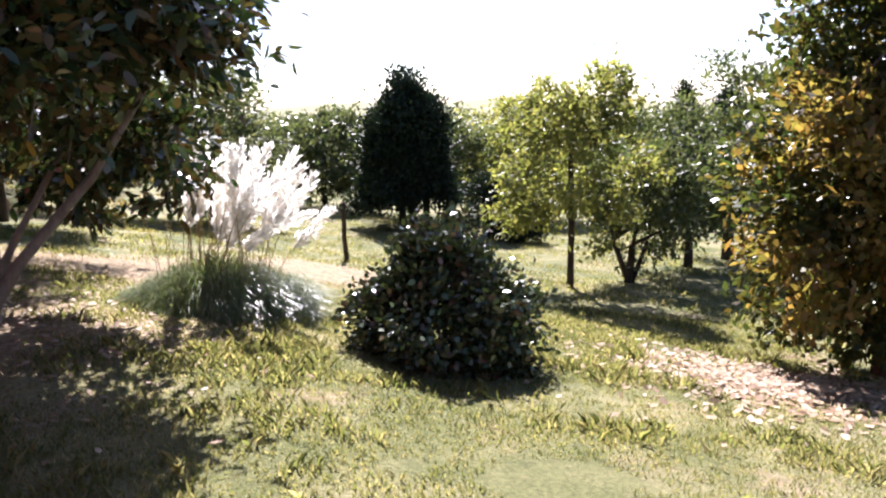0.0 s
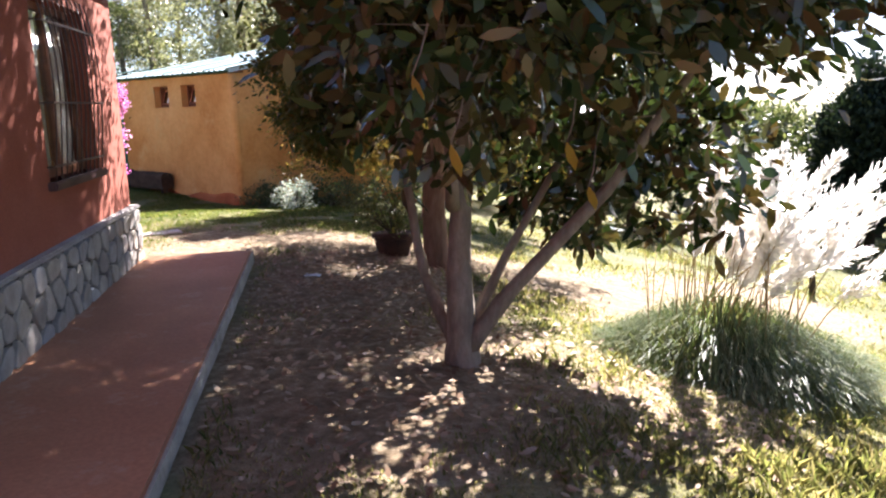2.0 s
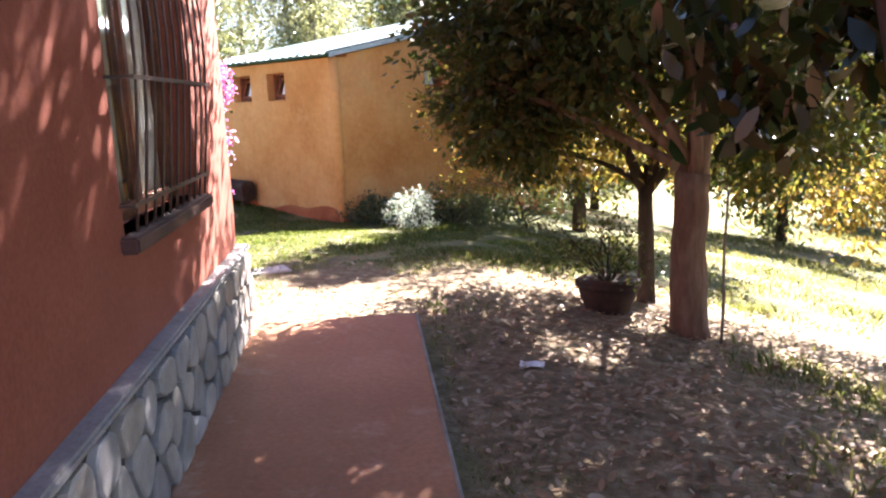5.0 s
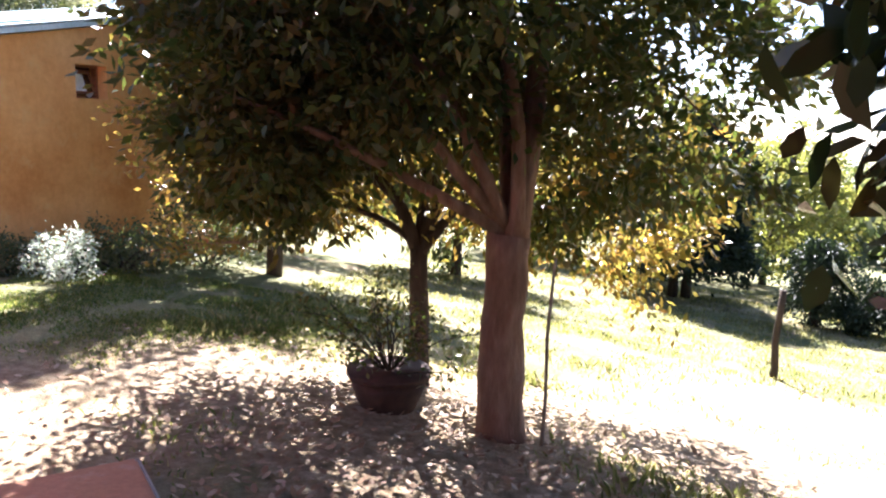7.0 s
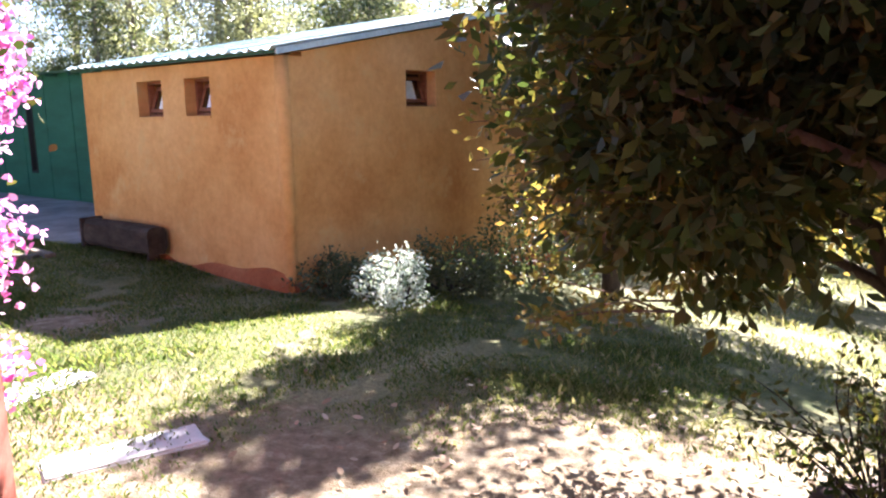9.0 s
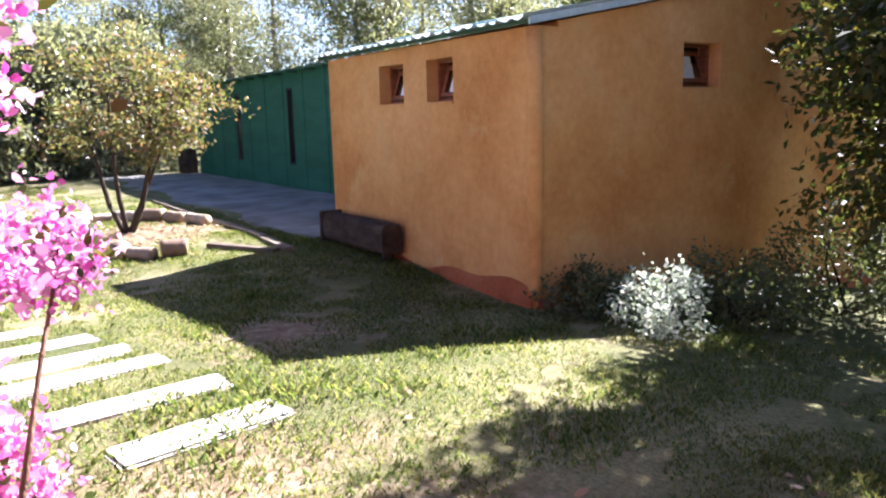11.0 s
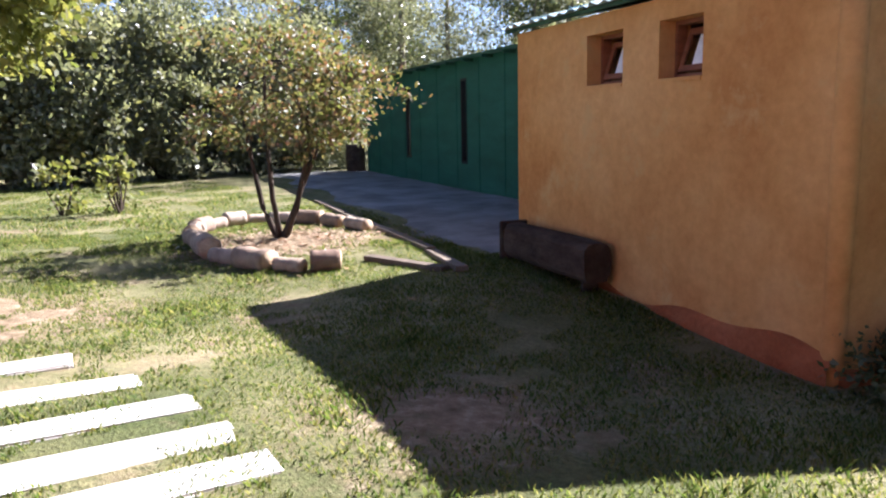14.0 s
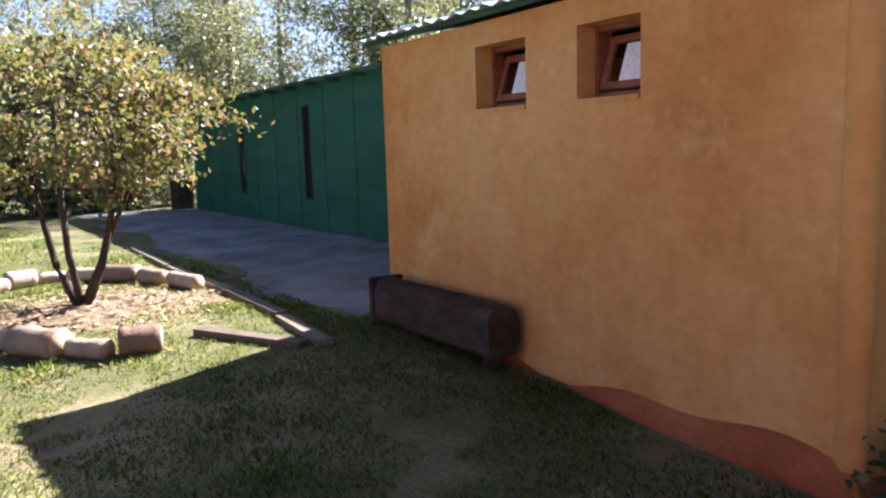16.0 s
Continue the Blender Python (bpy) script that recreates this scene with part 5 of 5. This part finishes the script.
def far_woods():
    """Wooded valley sides, far off."""
    rng = np.random.default_rng(200)
    cs = []
    n = 900
    az = rng.uniform(-1.1, 1.3, n)
    dist = 48 + 260 * rng.uniform(0, 1, n) ** 1.6
    x, y = dist * np.sin(az), dist * np.cos(az) + 5
    z = ground_z(x, y)
    size = rng.uniform(1.4, 2.6, n) * (0.8 + dist / 260)
    per = 70
    g = rng.normal(size=(n, per, 3))
    g = g / np.linalg.norm(g, axis=2, keepdims=True) * rng.uniform(0.6, 1.0, (n, per, 1))
    pts = np.stack([x, y, z + size * 0.8], 1)[:, None, :] + g * size[:, None, None] * np.array([1.1, 1.1, 0.9])
    me = leaves("far_woods", pts.reshape(-1, 3), 1.1, 0.75, L_WOOD, rng)
    tagged(new("far_woods", me), "wooded valley below the garden", "woodland", kind="stuff")


far_woods()


# ---- grass, litter ----
def off_slabs(x, y):
    u, v = -0.6 * x + 0.8 * y, 0.8 * x + 0.6 * y
    on = (u < 11.7) & (v < -1.0) | (u < 4.85) & (v < 0.15) | (u < 11.9) & (v < -2.2)
    a, b = (x + 12.42) * AX.x + (y - 13.48) * AX.y, (x + 12.42) * NY.x + (y - 13.48) * NY.y
    on |= (a > -0.1) & (a < 4.5) & (b < 0.1) & (b > -7)
    on |= (a > 4.3) & (a < 21) & (b < 0.45) & (b > -9)
    return ~on


def scatter(rng, n, x0, x1, y0, y1):
    x, y = rng.uniform(x0, x1, n), rng.uniform(y0, y1, n)
    k = off_slabs(x, y)
    return x[k], y[k]


def lawn(name, n, area, height, width, seed, keep, label, leaf=L_LAWN):
    rng = np.random.default_rng(seed)
    x, y = scatter(rng, n, *area)
    f = np.array([noise.noise(Vector((a * 0.9, b * 0.9, 3.1))) + 0.5 * noise.noise(Vector((a * 3.1, b * 3.1, 7.7))) for a, b in zip(x, y)])
    k = f > keep
    for px, py, r in ((-4.6, 6.1, 1.9), (-6.7, 10.2, 1.7), (-13.0, 11.0, 0.5), (3.5, 7.4, 1.2), (-19.4, 12.75, 1.2), (-9.4, 9.7, 0.9), (-8.2, 10.3, 1.2), (-4.6, 11.0, 1.6), (-2.8, 13.2, 2.2), (-8.7, 8.7, 1.3), (-6.0, 8.2, 1.7), (-3.2, 10.2, 1.6), (-6.9, 8.9, 1.2)):
        k &= np.hypot(x - px, y - py) > r * rng.uniform(0.5, 1.15, len(x))
    x, y, f = x[k], y[k], f[k]
    m = len(x)
    a = rng.uniform(0, 6.283, m)
    h = height * rng.uniform(0.4, 1.2, m) * (0.7 + 0.9 * np.clip(f, 0, 1))
    lean = rng.uniform(0.2, 0.9, m) * h
    d = np.stack([np.cos(a), np.sin(a), 0 * a], 1)
    s = np.stack([-np.sin(a), np.cos(a), 0 * a], 1) * width * rng.uniform(0.6, 1.3, m)[:, None]
    p0 = np.stack([x, y, ground_z(x, y) - 0.012], 1)
    p1 = p0 + d * (lean * 0.3)[:, None]
    p1[:, 2] += h * 0.62
    p2 = p0 + d * lean[:, None]
    p2[:, 2] += h
    v = np.stack([p0 - s, p0 + s, p1 + s * 0.75, p2, p1 - s * 0.75], 1).reshape(-1, 3)
    tagged(new(name, quads_mesh(name, v, 5, leaf)), label, "grass", kind="stuff")


lawn("grass_near_walk", 260000, (-9.5, 5.0, 1.0, 12.0), 0.055, 0.0045, 301, -0.55, "short dry lawn grass with taller tufts")
lawn("grass_tufts", 22000, (-5.5, 4.0, 2.0, 9.5), 0.11, 0.007, 302, 0.12, "tall yellow-green grass tufts in the lawn")
lawn("grass_by_sheds", 210000, (-22.0, -7.5, 7.0, 14.5), 0.05, 0.0045, 303, -0.3, "short green lawn grass by the sheds", L_GREENLAWN)
lawn("grass_by_wood", 70000, (-33.0, -20.0, 4.0, 15.0), 0.06, 0.009, 305, -0.2, "dry short grass towards the wood", L_GREENLAWN)
lawn("grass_slope", 60000, (-9.0, 9.0, 8.0, 30.0), 0.09, 0.012, 304, -0.2, "dry grass on the slope")


def litter(name, n, area, seed, centre, r, size=0.07):
    rng = np.random.default_rng(seed)
    x, y = centre[0] + rng.normal(size=n) * r, centre[1] + rng.normal(size=n) * r
    k = off_slabs(x, y)
    x, y = x[k], y[k]
    p = np.stack([x, y, ground_z(x, y) + 0.018], 1)
    m = len(x)
    a = rng.uniform(0, 6.283, m)
    L = size * rng.uniform(0.6, 1.2, m)[:, None]
    tilt = rng.normal(size=m) * 0.25
    d = np.stack([np.cos(a), np.sin(a), tilt], 1)
    s = np.stack([-np.sin(a), np.cos(a), rng.normal(size=m) * 0.25], 1)
    v = np.stack([p - d * L, p - d * L * 0.3 + s * L * 0.42, p + d * L * 0.5 + s * L * 0.38, p + d * L, p + d * L * 0.5 - s * L * 0.38, p - d * L * 0.3 - s * L * 0.42], 1)
    v[:, :, 2] += 0.006
    tagged(new(name, quads_mesh(name, v.reshape(-1, 3), 6, L_LITTER)), "scattered dry brown fallen leaves", "fallen leaves", kind="stuff")


litter("leaf_litter_magnolia", 1500, None, 401, (-4.3, 6.3), 1.25, 0.04)
litter("leaf_litter_camphor", 2000, None, 402, (-6.6, 9.8), 1.3, 0.032)
litter("leaf_litter_walk", 1500, None, 405, (-6.0, 8.2), 0.9, 0.03)
litter("leaf_litter_bed", 900, None, 404, (-19.4, 12.75), 0.7, 0.04)
litter("leaf_litter_liquidambar", 2600, None, 403, (3.5, 7.4), 0.9, 0.05)


# ---- plinth stones ----
def clip(poly, px, py, nx, ny):
    """The part of a polygon on the near side of a line."""
    out = []
    for i in range(len(poly)):
        a, b = poly[i], poly[(i + 1) % len(poly)]
        da, db = (a[0] - px) * nx + (a[1] - py) * ny, (b[0] - px) * nx + (b[1] - py) * ny
        if da <= 0:
            out.append(a)
        if da * db < 0:
            t = da / (da - db)
            out.append((a[0] + (b[0] - a[0]) * t, a[1] + (b[1] - a[1]) * t))
    return out


def plinth_stones():
    pr = random.Random(50)
    seeds = []
    u = 2.4
    while u < 11.58:
        for k in range(3):
            seeds.append((u + pr.uniform(-0.09, 0.09) + (0.12 if k % 2 else 0), 0.06 + k * 0.2 + pr.uniform(-0.07, 0.07)))
        u += 0.25
    for sx, sz in seeds:
        poly = [(max(2.3, sx - 0.5), -0.02), (min(11.59, sx + 0.5), -0.02), (min(11.59, sx + 0.5), 0.555), (max(2.3, sx - 0.5), 0.555)]
        for tx, tz in seeds:
            if (tx, tz) != (sx, sz) and abs(tx - sx) < 0.9:
                nx, nz = tx - sx, tz - sz
                d = math.hypot(nx, nz)
                nx, nz = nx / d, nz / d
                poly = clip(poly, (sx + tx) / 2 - nx * 0.011, (sz + tz) / 2 - nz * 0.011, nx, nz)
                if len(poly) < 3:
                    break
        if len(poly) < 3:
            continue
        cx, cz = sum(p[0] for p in poly) / len(poly), sum(p[1] for p in poly) / len(poly)
        # Rounded corners: cut each corner by two points
        rnd = []
        for i in range(len(poly)):
            a, b, c = poly[i - 1], poly[i], poly[(i + 1) % len(poly)]
            rnd += [(b[0] + (a[0] - b[0]) * 0.22, b[1] + (a[1] - b[1]) * 0.22), (b[0] + (c[0] - b[0]) * 0.22, b[1] + (c[1] - b[1]) * 0.22)]
        y0, y1 = WALL_V - 0.052, WALL_V - 0.082 - pr.uniform(0, 0.018)
        n = len(rnd)
        verts = [(x, y0, z) for x, z in rnd] + [(cx + (x - cx) * 0.97, y1 + 0.006, cz + (z - cz) * 0.97) for x, z in rnd] + [(cx + (x - cx) * 0.88, y1, cz + (z - cz) * 0.88) for x, z in rnd]
        faces = [(i, (i + 1) % n, n + (i + 1) % n, n + i) for i in range(n)] + [(n + i, n + (i + 1) % n, 2 * n + (i + 1) % n, 2 * n + i) for i in range(n)] + [tuple(range(2 * n, 3 * n))]
        part("stone", mesh_of("stone", verts, faces, M_STONE), M_STONE, HOUSE)


plinth_stones()
